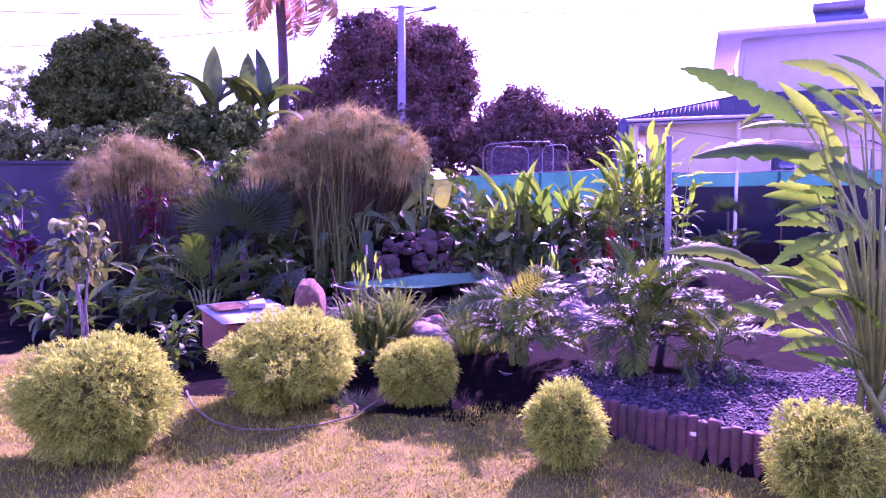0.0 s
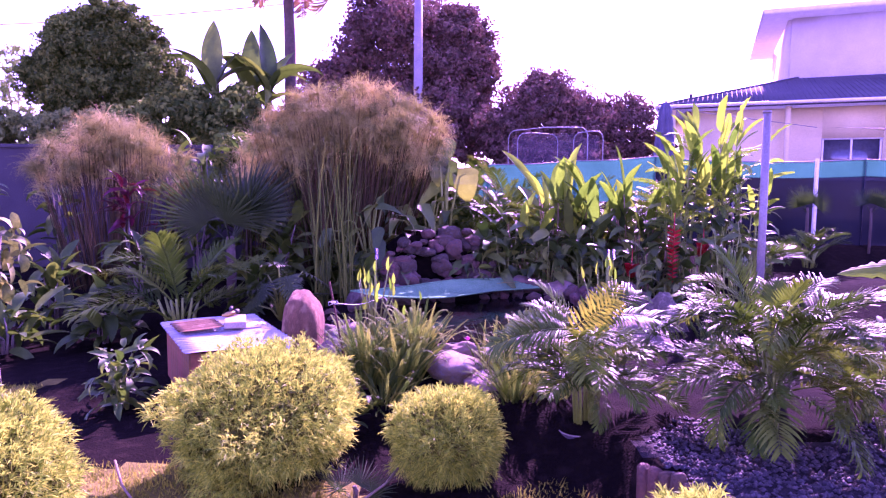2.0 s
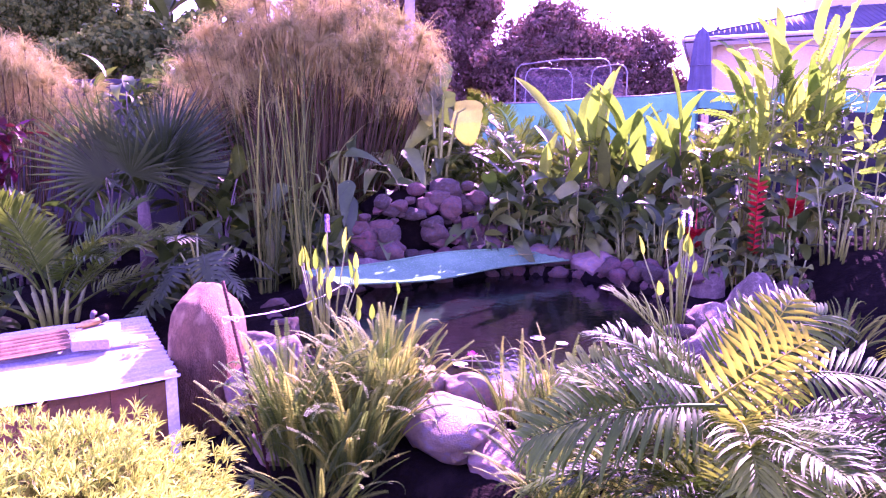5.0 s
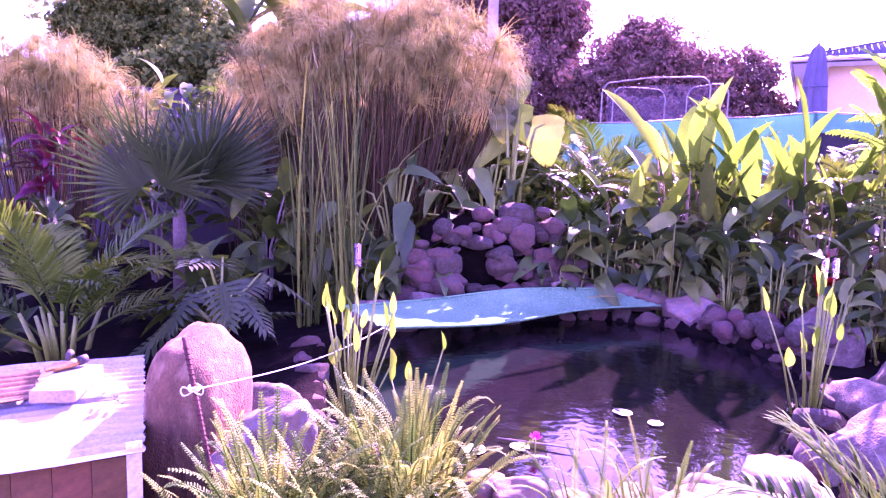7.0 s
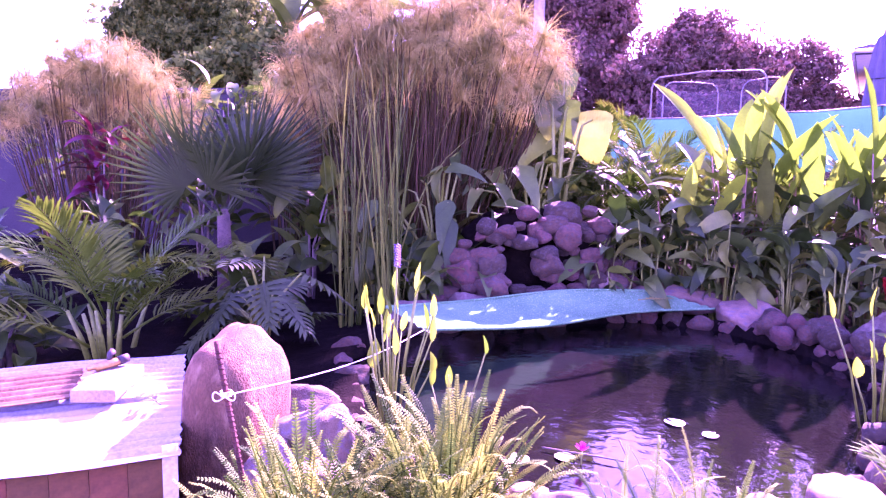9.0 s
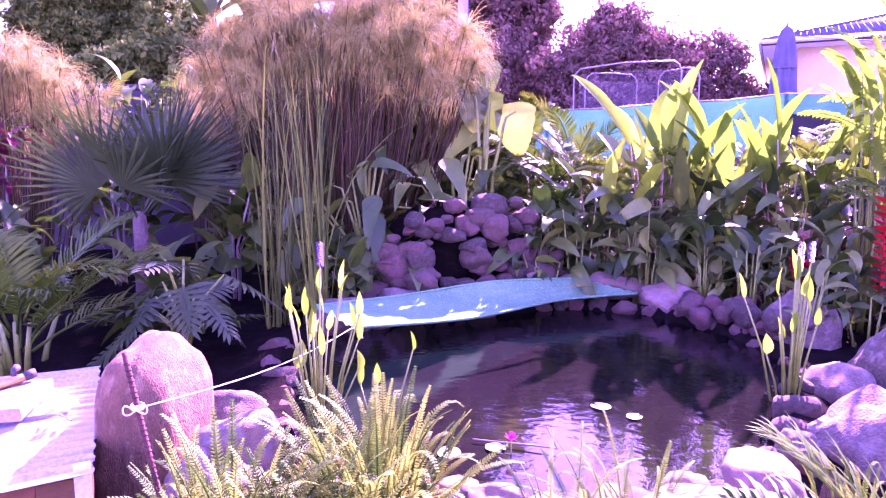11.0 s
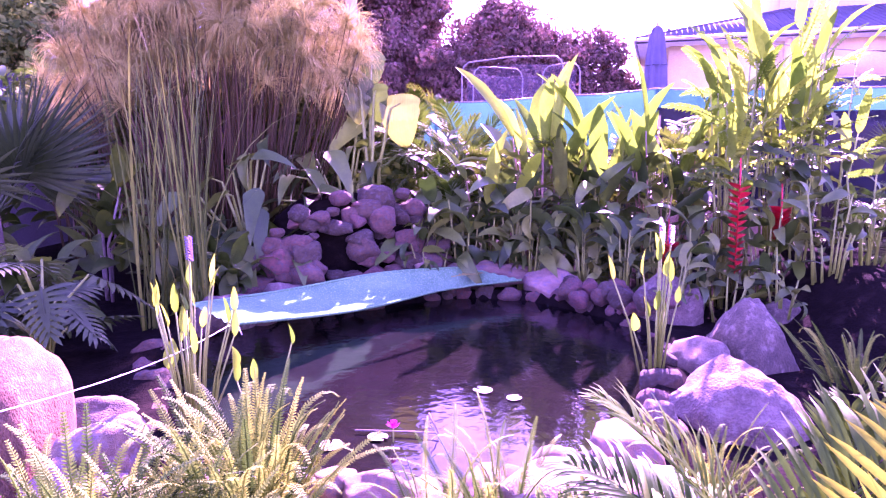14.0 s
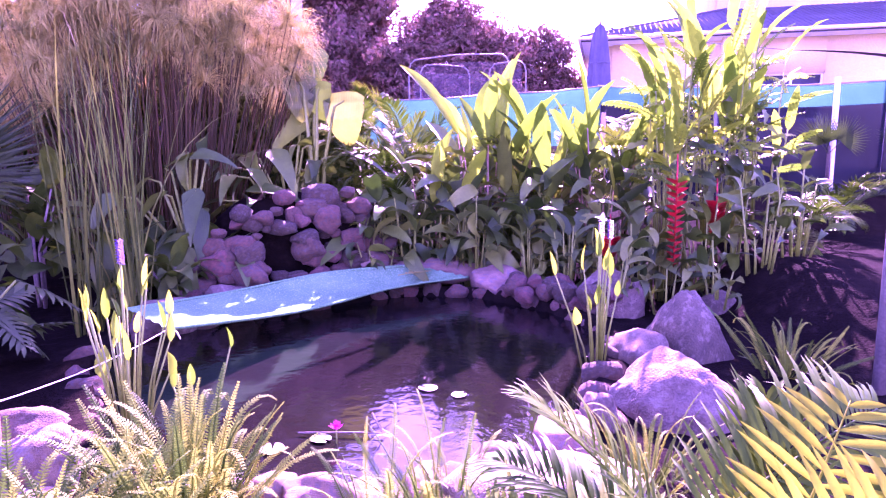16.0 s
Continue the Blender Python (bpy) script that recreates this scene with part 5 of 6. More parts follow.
def strelitzia(x, y, seed, label):
    """A giant bird-of-paradise: a fan of long stalks with paddle leaves."""
    rnd = random.Random(seed)
    e = thing("giant_strelitzia", pose(x, y, ground_z(x, y)), label, "plant")
    for k in range(5):
        part("trunk", tube([(rnd.uniform(-0.2, 0.2), rnd.uniform(-0.15, 0.15), -0.05), (rnd.uniform(-0.25, 0.25), rnd.uniform(-0.15, 0.15), 0.7)], [0.03, 0.022], 9), STEM, e)
    leaves = ((-0.76, 2.24, -1.65, 2.5, -0.25), (-0.41, 1.95, -0.89, 2.51, -0.15), (-0.16, 2.02, -0.57, 2.44, -0.25), (-0.05, 1.79, -1.4, 2.14, -0.05), (-0.78, 1.17, -1.52, 1.31, 0.25), (-0.73, 1.03, -1.38, 1.17, 0.25), (-0.63, 0.75, -1.13, 0.84, 0.05), (-0.33, 0.64, -0.76, 0.59, -0.05), (-0.19, 1.64, -0.62, 1.77, 0.35), (-0.13, 1.46, -0.6, 1.5, 0.35), (-0.12, 1.25, -0.47, 1.11, 0.35), (-0.08, 0.94, -0.39, 0.87, 0.25), (-0.07, 2.57, -0.43, 2.75, -0.05), (-0.17, 2.19, -0.69, 2.32, 0.05), (0.14, 1.36, -0.35, 1.62, 0.15), (-0.08, 2.39, -0.79, 2.69, -0.05), (0.09, 0.97, -0.25, 1.19, 0.05), (0.06, 1.79, -0.39, 1.93, 0.25))
    for bx, bz, tx, tz, dy in leaves:
        d = Vector((tx - bx, rnd.uniform(-0.25, 0.05), tz - bz))
        part("stalk", tube([(0.08 * bx, 0.3 * dy, 0.3), (0.35 * bx, 0.7 * dy, 0.3 + 0.62 * (bz - 0.3)), (bx, dy, bz)], [0.015, 0.011, 0.007], 7), STEM, e)
        torn = d.z < 0.45 * d.length
        flat = math.degrees(math.atan2(-d.x, d.y))
        part("leaf", (RAGGED if torn else LIME_LEAVES[:2])[rnd.randrange(2)], LIME, e, m=aim(bx, dy, bz, flat, math.degrees(math.asin(d.z / d.length)) + (18 if torn else 6), rnd.uniform(-75, -35), d.length * 1.04))
    for k in range(44):
        yaw, h, r = rnd.uniform(50, 130) if k % 4 else rnd.uniform(-120, 20), rnd.uniform(0.35, 2.5), rnd.uniform(0.0, 0.55)
        dx, dy = -r * math.sin(radians(yaw)), r * math.cos(radians(yaw)) * 0.5
        part("stalk", tube([(dx * 0.1, dy * 0.1, 0.2), (dx * 0.5, dy * 0.5, 0.2 + 0.6 * (h - 0.2)), (dx, dy, h)], [0.012, 0.009, 0.006], 7), STEM, e)
        part("leaf", (RAGGED + LIME_LEAVES[1:4])[k % 5], LIME, e, m=aim(dx, dy, h, yaw, rnd.uniform(-10, 55), rnd.uniform(-80, -25), rnd.uniform(0.35, 0.62)))
    return e


strelitzia(3.30, 4.95, 3, "giant strelitzia with long sunlit paddle-shaped leaves")


def leafy_shrub(name, x, y, h, r, n, seed, label, leaves, material, length, stems=3, crown0=0.45, droop=(-40, 45), barkmat=PALE_BARK, category="shrub"):
    rnd = random.Random(seed)
    e = thing(name, pose(x, y, ground_z(x, y)), label, category)
    tips = []
    for k in range(stems):
        a = rnd.uniform(0, 6.28)
        d = rnd.uniform(0.2, 0.6) * r
        tip = (d * math.cos(a), d * math.sin(a), h * rnd.uniform(0.7, 0.92))
        part("stem", tube([(0.05 * math.cos(a), 0.05 * math.sin(a), -0.03), (0.3 * tip[0] + rnd.uniform(-0.03, 0.03), 0.3 * tip[1], tip[2] * 0.5), tip], [0.018, 0.014, 0.008], 7), barkmat, e)
        tips.append(tip)
    for k in range(n):
        tip = rnd.choice(tips)
        u = rnd.uniform(crown0, 1.0)
        q = rnd.uniform(0, r * 0.6)
        a = rnd.uniform(0, 360)
        part("leaf", rnd.choice(leaves), material, e, m=aim(tip[0] * u - q * math.sin(radians(a)), tip[1] * u + q * math.cos(radians(a)), h * (crown0 + (1 - crown0) * rnd.random()), a, rnd.uniform(*droop), rnd.uniform(-40, 40), rnd.uniform(*length)))
    return e


def leaf_set(material, width, droops, prof=lance):
    out = []
    for d in droops:
        v, f = strip(1.0, width, 8, prof, d, 0.35)
        out.append(Geo().add(v, f).mesh("leaf", material))
    return out


VARIEGATED = mat("variegated_leaf", (0.15, 0.21, 0.03), (0.045, 0.085, 0.015), 0.6, 6, 30, 0.05, vary="object", amount=0.4, trans=0.3)
VAR_LEAVES = leaf_set(VARIEGATED, 0.42, (0.8, 1.4, 2.0))
GREEN_LEAVES = leaf_set(GREEN, 0.34, (0.5, 1.0, 1.6))
TI_LEAVES = leaf_set(TI, 0.26, (0.5, 1.0, 1.5))
leafy_shrub("slender_tree", -3.86, 7.05, 1.78, 0.30, 120, 5, "slender bare-stemmed shrub with drooping variegated leaves", VAR_LEAVES, VARIEGATED, (0.13, 0.24), 3, 0.66, (-70, 40))
leafy_shrub("green_shrub", -3.12, 7.55, 0.54, 0.34, 90, 6, "low green shrub with pointed leaves beside the box", GREEN_LEAVES, GREEN, (0.14, 0.24), 5, 0.1, (-20, 70), STEM)
leafy_shrub("green_shrub", -1.05, 7.05, 0.35, 0.2, 26, 16, "small strappy green plant beside the box", GREEN_LEAVES, GREEN, (0.14, 0.24), 3, 0.2, (10, 75))
leafy_shrub("ti_plant", -5.2, 12.0, 1.75, 0.30, 40, 7, "red-leaved ti plant in the shade", TI_LEAVES, TI, (0.25, 0.42), 2, 0.6, (0, 80))
leafy_shrub("ti_plant", -7.2, 11.2, 1.3, 0.35, 40, 8, "red-leaved ti plant in the shade", TI_LEAVES, TI, (0.25, 0.4), 3, 0.45, (0, 80))
leafy_shrub("green_shrub", -8.0, 11.0, 1.1, 0.5, 60, 9, "dark green leafy shrub in front of the wall", GREEN_LEAVES, GREEN, (0.25, 0.45), 4, 0.3, (-20, 70))
leafy_shrub("ti_plant", 3.4, 4.55, 0.55, 0.2, 18, 10, "small red-leaved plant under the strelitzia", TI_LEAVES, TI, (0.14, 0.22), 2, 0.4, (0, 80))
leafy_shrub("green_shrub", 4.3, 8.8, 0.3, 0.16, 20, 11, "small green seedling on the bare bank", GREEN_LEAVES, GREEN, (0.12, 0.2), 3, 0.3, (10, 80))
for k, (x, y, h) in enumerate(((-5.6, 10.6, 1.0), (-4.9, 11.6, 0.9), (-4.6, 10.0, 0.6), (-2.9, 10.8, 0.6), (-2.9, 12.2, 1.3), (-1.2, 12.3, 0.6), (-5.4, 9.4, 0.5), (-6.3, 10.2, 0.9), (-8.6, 12.0, 1.4), (-4.4, 12.6, 1.4), (-1.9, 12.0, 0.7), (-4.6, 13.6, 2.2), (-5.4, 14.2, 2.3), (-4.0, 14.0, 2.3), (-7.4, 13.8, 2.1), (-8.6, 13.4, 1.8), (-1.6, 11.85, 0.5))):
    leafy_shrub("green_shrub", x, y, h, 0.42, 52, 100 + k, "dark green leafy undergrowth in deep shade", GREEN_LEAVES, GREEN, (0.28, 0.5), 4, 0.15, (-20, 75))
for k, (x, y, h) in enumerate(((0.7, 13.9, 1.5), (-0.1, 14.3, 1.6), (1.5, 14.0, 1.3), (0.3, 13.5, 1.5), (1.1, 13.5, 1.5), (1.9, 13.6, 1.5), (2.6, 13.4, 1.5), (3.3, 13.2, 1.5), (2.2, 13.0, 1.2), (0.7, 13.2, 1.2))):
    feather_palm("areca_palm", x, y, 0.95, 16, 150 + k, "young palm in front of the teal fence", up=(15, 80), stem_h=0.72)
for k, (x, y) in enumerate(((4.4, 11.6), (5.4, 12.4))):
    feather_palm("areca_palm", x, y, 0.7, 12, 160 + k, "dark young palm in the shade of the fence", up=(15, 75))
for k, (x, y) in enumerate(((0.25, 15.7), (0.85, 15.4))):
    feather_palm("areca_palm", x, y, 1.05, 15, 170 + k, "sunlit young palm in front of the teal fence", up=(20, 80), stem_h=0.85)

hose = tube([(-2.42, 6.10, 0.16), (-2.30, 5.95, 0.06), (-2.0, 5.62, 0.022), (-1.7, 5.45, 0.02), (-1.4, 5.44, 0.02), (-1.05, 5.58, 0.02), (-0.8, 5.78, 0.025), (-0.62, 5.95, 0.10), (-0.55, 6.05, 0.16)], 0.008, 8)
tagged(part("garden_hose", hose, HOSE), "brown garden hose lying across the lawn", "hose")
plank = box(0.05, 0.75, 0.03, bevel=0.004)
tagged(part("pale_stick", plank, WHITE, m=pose(-4.55, 5.9, 0.03, 0, 0, -40)), "pale stick lying on the grass", "stick")


# ---- posts and fence ----
def build_post():
    e = thing("garden_post", pose(3.10, 9.06, 0.2), "tall thin grey steel post standing in the bed", "post")
    part("shaft", tube([(0, 0, 0), (0, 0, 1.3), (-0.01, 0, 2.58)], 0.040, 12), STEEL, e)
    part("cap", tube([(-0.01, 0, 2.58), (-0.01, 0, 2.605)], [0.045, 0.040], 12), STEEL, e)
    e = thing("white_post", pose(5.88, 13.2, 0.42), "thin white post in front of the fence", "post")
    part("shaft", box(0.05, 0.05, 2.1, bevel=0.005), WHITE, e)


build_post()

FENCE = [(-0.6, 18.2, 2.45), (0.6, 17.9, 2.55), (2.6, 17.4, 2.63), (4.3, 16.9, 2.72), (5.0, 14.3, 2.50), (7.0, 13.7, 2.52), (9.0, 13.3, 2.53), (11.5, 12.1, 2.55)]


def build_fence():
    e = thing("shade_cloth_fence", pose(0, 0, 0), "garden fence of teal shade cloth on thin posts", "fence", kind="structure")
    rnd = random.Random(3)
    for i, ((ax, ay, az), (bx, by, bz)) in enumerate(zip(FENCE, FENCE[1:])):
        part("post", tube([(ax, ay + 0.05, 0.2), (ax, ay + 0.05, az + 0.03)], 0.03, 10), STEEL, e)
        n = 16
        dark = ax > 3.5
        # on the left panels the dark lower part is added in place of undergrowth
        for lo, hi, m, name in (((0.88, 1.0, TEAL, "teal_cloth"), (0.0, 0.88, BLACKNET, "dark_panel")) if dark else ((0.62, 1.0, TEAL, "teal_cloth"), (0.0, 0.62, BLACKNET, "dark_panel"))):
            v = []
            for k in range(n + 1):
                u = k / n
                x, y, z = ax + (bx - ax) * u, ay + (by - ay) * u, az + (bz - az) * u
                sag = -0.03 * math.sin(math.pi * u)
                b = 0.2
                for s in (lo, (lo + hi) / 2, hi):
                    v.append((x, y + 0.02 * math.sin(u * 19 + s * 4) * (1 - s) + 0.01 * math.sin(u * 40), b + (z + sag - b) * s))
            f = [(3 * k + j, 3 * k + 3 + j, 3 * k + 4 + j, 3 * k + 1 + j) for k in range(n) for j in range(2)]
            part(name, Geo().add(v, f), m, e)
        part("rail", tube([(ax, ay, az + 0.01), ((ax + bx) / 2, (ay + by) / 2, (az + bz) / 2 - 0.02), (bx, by, bz + 0.01)], 0.012, 6), STEEL, e)


build_fence()


def build_wall():
    e = thing("wall_garden", pose(0, 0, 0), "grey block garden wall behind the papyrus", "wall", kind="structure")
    part("body", box(22.4, 0.2, 2.55, bevel=0.01), WALLBLOCK, e, m=pose(-11.9, 15.6, 0.2))
    part("coping", box(22.4, 0.28, 0.08, bevel=0.01), WALLBLOCK, e, m=pose(-11.9, 15.6, 2.75))


build_wall()


# ---- beyond the fence ----
def build_trampoline():
    x, y, r, z0 = 2.60, 20.6, 1.25, ground_z(2.55, 20.6)
    e = thing("trampoline", pose(x, y, z0), "round trampoline with a netted safety enclosure", "trampoline")
    ring = lambda rr, z, t: tube([(rr * math.cos(a), rr * math.sin(a), z) for a in np.linspace(0, 2 * math.pi, 41)], t, 7)
    part("frame", ring(r, 0.85, 0.03), STEEL, e)
    part("top_hem", ring(r - 0.05, 2.56, 0.012), TRAMPNET, e)
    bm = bmesh.new()
    bmesh.ops.create_circle(bm, cap_ends=True, radius=r - 0.1, segments=40, matrix=Matrix.Translation((0, 0, 0.86)))
    part("mat", from_bm(bm), DARK, e)
    pad = Geo()
    a = np.linspace(0, 2 * np.pi, 41)
    pad.add(np.concatenate([np.stack([(r - 0.22) * np.cos(a), (r - 0.22) * np.sin(a), 0 * a + 0.9], 1), np.stack([(r + 0.02) * np.cos(a), (r + 0.02) * np.sin(a), 0 * a + 0.9], 1)]), [(k, k + 1, k + 42, k + 41) for k in range(40)])
    part("pad", pad, CANVAS, e, "blue edge pad")
    for a0, a1 in (((-1.0, 0.1), (0.52, -0.86)), ((0.5, 0.62), (1.02, 0.0)), ((-0.75, 0.66), (0.2, 0.98))):
        p, q = Vector((*a0, 0)) * (r + 0.05), Vector((*a1, 0)) * (r + 0.05)
        d, up = (q - p).normalized(), Vector((0, 0, 1))
        pts = [p, p + up * 1.4, p + up * 2.55, p + d * 0.05 + up * 2.68, p + d * 0.16 + up * 2.76, (p + q) / 2 * 1.12 + up * 2.80, q - d * 0.16 + up * 2.76, q - d * 0.05 + up * 2.68, q + up * 2.55, q + up * 1.4, q]
        part("arch_pole", tube(pts, 0.015, 8), STEEL, e)
    net = Geo()
    net.add(np.concatenate([np.stack([(r - 0.05) * np.cos(a), (r - 0.05) * np.sin(a), 0 * a + z], 1) for z in (0.9, 1.8, 2.56)]), [(j * 41 + k, j * 41 + k + 1, j * 41 + k + 42, j * 41 + k + 41) for j in range(2) for k in range(40)])
    part("netting", net, TRAMPNET, e, "dark safety netting")


build_trampoline()


def build_umbrella():
    x, y = 5.60, 20.5
    z0 = ground_z(x, y)
    e = thing("garden_umbrella", pose(x, y, z0), "closed dark blue garden umbrella", "umbrella")
    part("pole", tube([(0, 0, 0), (0, 0, 3.6)], 0.025, 10), STEEL, e)
    n, v = 40, []
    rings = ((3.55, 0.03), (3.48, 0.10), (3.3, 0.15), (2.8, 0.20), (1.9, 0.26), (1.75, 0.25))
    for z, r in rings:
        for k in range(n):
            w = 2 * math.pi * k / n
            q = r * (1 + 0.22 * math.cos(8 * w))
            v.append((q * math.cos(w), q * math.sin(w), z + (0.05 * math.cos(8 * w) if z < 1.9 else 0)))
    f = [(j * n + k, j * n + (k + 1) % n, (j + 1) * n + (k + 1) % n, (j + 1) * n + k) for j in range(len(rings) - 1) for k in range(n)]
    part("canopy", Geo().add(v, f), CANVAS, e, "folded blue canopy")
    part("tie", tube([(0.235 * math.cos(a), 0.235 * math.sin(a), 2.7) for a in np.linspace(0, 2 * math.pi, 20)], 0.015, 6), CANVAS, e)
    part("finial", tube([(0, 0, 3.55), (0, 0, 3.65)], [0.03, 0.01], 8), STEEL, e)


build_umbrella()


def build_sail():
    e = thing("shade_sail", pose(0, 0, 0), "dark shade sail stretched beside the house", "shade sail")
    a, b, c = Vector((8.15, 17.5, 3.45)), Vector((13.5, 17.0, 2.7)), Vector((13.0, 20.0, 3.7))
    n, v, f = 12, [], []
    for i in range(n + 1):
        for j in range(n + 1 - i):
            u, w = i / n, j / n
            p = a * (1 - u - w) + b * u + c * w
            p.z += 0.5 * u * (1 - u - w) * 1.6 - 0.4 * u * w
            v.append(tuple(p))
    idx = lambda i, j: i * (n + 1) - i * (i - 1) // 2 + j
    for i in range(n):
        for j in range(n - i):
            f.append((idx(i, j), idx(i + 1, j), idx(i, j + 1)))
            if j < n - i - 1:
                f.append((idx(i + 1, j), idx(i + 1, j + 1), idx(i, j + 1)))
    part("cloth", Geo().add(v, f), BLACKNET, e)
    for p in (b, c):
        part("pole", tube([(p.x, p.y, 0.5), (p.x, p.y, p.z + 0.1)], 0.045, 10), STEEL, e)
    part("cable", tube([tuple(a), (5.7, 21.8, 4.45)], 0.01, 5), STEEL, e)


build_sail()


def hip_roof(x0, x1, y0, y1, z, rise, over):
    """A hipped roof with thin eaves and corrugated slopes."""
    a = [(x0 - over, y0 - over), (x1 + over, y0 - over), (x1 + over, y1 + over), (x0 - over, y1 + over)]
    d = (y1 - y0) / 2 + over
    r0, r1, ym = x0 - over + d, x1 + over - d, (y0 + y1) / 2
    v = [(*p, z) for p in a] + [(*p, z + 0.16) for p in a] + [(r0, ym, z + rise), (r1, ym, z + rise)]
    g = Geo()
    g.add(v, [(0, 1, 5, 4), (1, 2, 6, 5), (2, 3, 7, 6), (3, 0, 4, 7), (4, 5, 9, 8), (6, 7, 8, 9)])
    g.f.append(np.array([(5, 6, 9), (7, 4, 8)]))
    return g


def ribs(p, q, r, n, h=0.035):
    """Standing ribs on a roof slope from eave p-q up towards r."""
    g = Geo()
    p, q, r = Vector(p), Vector(q), Vector(r)
    for k in range(1, n):
        u = k / n
        a = p.lerp(q, u)
        e = (q - p).normalized()
        along = abs((r - p).dot(e))
        b = a + ((r - p) - e * (r - p).dot(e)) * min(1.0, 0.985 * min(u, 1 - u) * (q - p).length / along)
        merge(g, tube([a + Vector((0, 0, 0.17)), b + Vector((0, 0, 0.17))], h, 4))
    return g


def build_house():
    e = thing("house", pose(7.05, 26.0, 0, 0, 0, -21), "two-storey cream house with a grey sheet roof", "house")
    over, t, zb, zt = 0.95, 0.25, 0.6, 4.85
    x0, x1, y0, y1 = over, 17.0, over, 13.4
    wins = ((5.3, 7.1), (9.2, 10.8), (13.0, 14.4))
    edges = [x0] + [q for w in wins for q in w] + [x1]
    for a, b in zip(edges[0::2], edges[1::2]):
        part("wall", box(b - a, t, zt - zb), PLASTER, e, m=pose((a + b) / 2, y0, zb), smooth=False)
    for a, b in wins:
        part("wall", box(b - a, t, 1.797), PLASTER, e, m=pose((a + b) / 2, y0, zb), smooth=False)
        part("wall", box(b - a, t, zt - 3.8), PLASTER, e, m=pose((a + b) / 2, y0, 3.8), smooth=False)
        w = part("window", box(b - a - 0.1, 0.03, 1.3), GLASS, e, "dark window glass", m=pose((a + b) / 2, y0 + 0.02, 2.45))
        for k in range(3):
            part("frame", box(0.06, 0.08, 1.38), WHITE, w, m=pose(-(b - a) / 2 + 0.05 + k * (b - a - 0.1) / 2, -0.04, -0.04))
        for z in (-0.045, 1.3):
            part("frame", box(b - a, 0.08, 0.06), WHITE, w, m=pose(0, -0.04, z))
        part("sill", box(b - a + 0.2, 0.16, 0.06), WHITE, w, m=pose(0, -0.16, -0.11))
    part("wall", box(t, y1 - y0, zt - zb), PLASTER, e, m=pose(x0, (y0 + y1) / 2 + t / 2, zb), smooth=False)
    part("wall", box(t, y1 - y0, zt - zb), PLASTER, e, m=pose(x1, (y0 + y1) / 2 + t / 2, zb), smooth=False)
    part("wall", box(x1 - x0, t, zt - zb), PLASTER, e, m=pose((x0 + x1) / 2, y1 + t / 2, zb), smooth=False)
    r = part("roof", hip_roof(x0, x1, y0, y1, zt, 2.3, over), ROOF, e, "grey corrugated sheet roof", smooth=False)
    d = (y1 - y0) / 2 + over
    part("ribs", ribs((0, 0, zt), (x1 + over, 0, zt), (min(d, (x1 + over) / 2), d, zt + 2.14), 110, 0.012), ROOF, r, smooth=False)
    for x in (0, x1 + over):
        top = min(d, x1 + over - d) if x == 0 else max(d, x1 + over - d)
        part("ridge_cap", tube([(x, 0, zt + 0.17), (top, d, zt + 2.31)], 0.05, 8), ROOF, r)
    part("soffit", box(x1 - x0 + 1.88, y1 - y0 + 1.88, 0.03), WHITE, e, "white boarded soffit", m=pose((x0 + x1) / 2, (y0 + y1) / 2, zt + 0.01), smooth=False)
    part("gutter", tube([(0, -0.06, zt + 0.1), (x1 + over, -0.06, zt + 0.1)], 0.06, 8), WHITE, e, "white gutter")
    part("gutter", tube([(-0.06, 0, zt + 0.1), (-0.06, y1 + over, zt + 0.1)], 0.06, 8), WHITE, e, "white gutter")
    for x in (0.5, 4.2):
        part("column", tube([(x, 0.35, zb), (x, 0.35, zt)], 0.1, 12), PLASTER, e)
    ux0, ux1, uy0, uy1, ut = 4.6, 13.4, 5.0, 12.4, 8.80
    part("upper_wall", box(ux1 - ux0, t, ut - zt), PLASTER_GREY, e, m=pose((ux0 + ux1) / 2, uy0, zt), smooth=False)
    part("upper_wall", box(t, uy1 - uy0, ut - zt), PLASTER_GREY, e, m=pose(ux0, (uy0 + uy1) / 2 + t / 2, zt), smooth=False)
    part("upper_wall", box(t, uy1 - uy0, ut - zt), PLASTER_GREY, e, m=pose(ux1, (uy0 + uy1) / 2 + t / 2, zt), smooth=False)
    part("upper_wall", box(ux1 - ux0, t, ut - zt), PLASTER_GREY, e, m=pose((ux0 + ux1) / 2, uy1 + t / 2, zt), smooth=False)
    part("upper_roof", hip_roof(ux0, ux1, uy0, uy1, ut, 0.80, 1.1), ROOF, e, "low-pitched grey roof with deep eaves", smooth=False)
    part("soffit", box(ux1 - ux0 + 2.18, uy1 - uy0 + 2.18, 0.03), WHITE, e, "white boarded soffit", m=pose((ux0 + ux1) / 2, (uy0 + uy1) / 2, ut + 0.01), smooth=False)
    part("fascia", box(ux1 - ux0 + 2.2, 0.03, 0.2), WHITE, e, m=pose((ux0 + ux1) / 2, uy0 - 1.12, ut - 0.01), smooth=False)
    part("fascia", box(0.03, uy1 - uy0 + 2.2, 0.2), WHITE, e, m=pose(ux0 - 1.12, (uy0 + uy1) / 2, ut - 0.01), smooth=False)
    s = part("solar_heater", box(1.9, 1.2, 0.1, bevel=0.02), SOLAR, e, "tilted solar water heater", m=pose(8.2, 5.4, ut + 0.68, 35, 0, 0))
    part("tank", tube([(-0.95, 0.7, 0.2), (0.95, 0.7, 0.2)], 0.22, 14), STEEL, s)
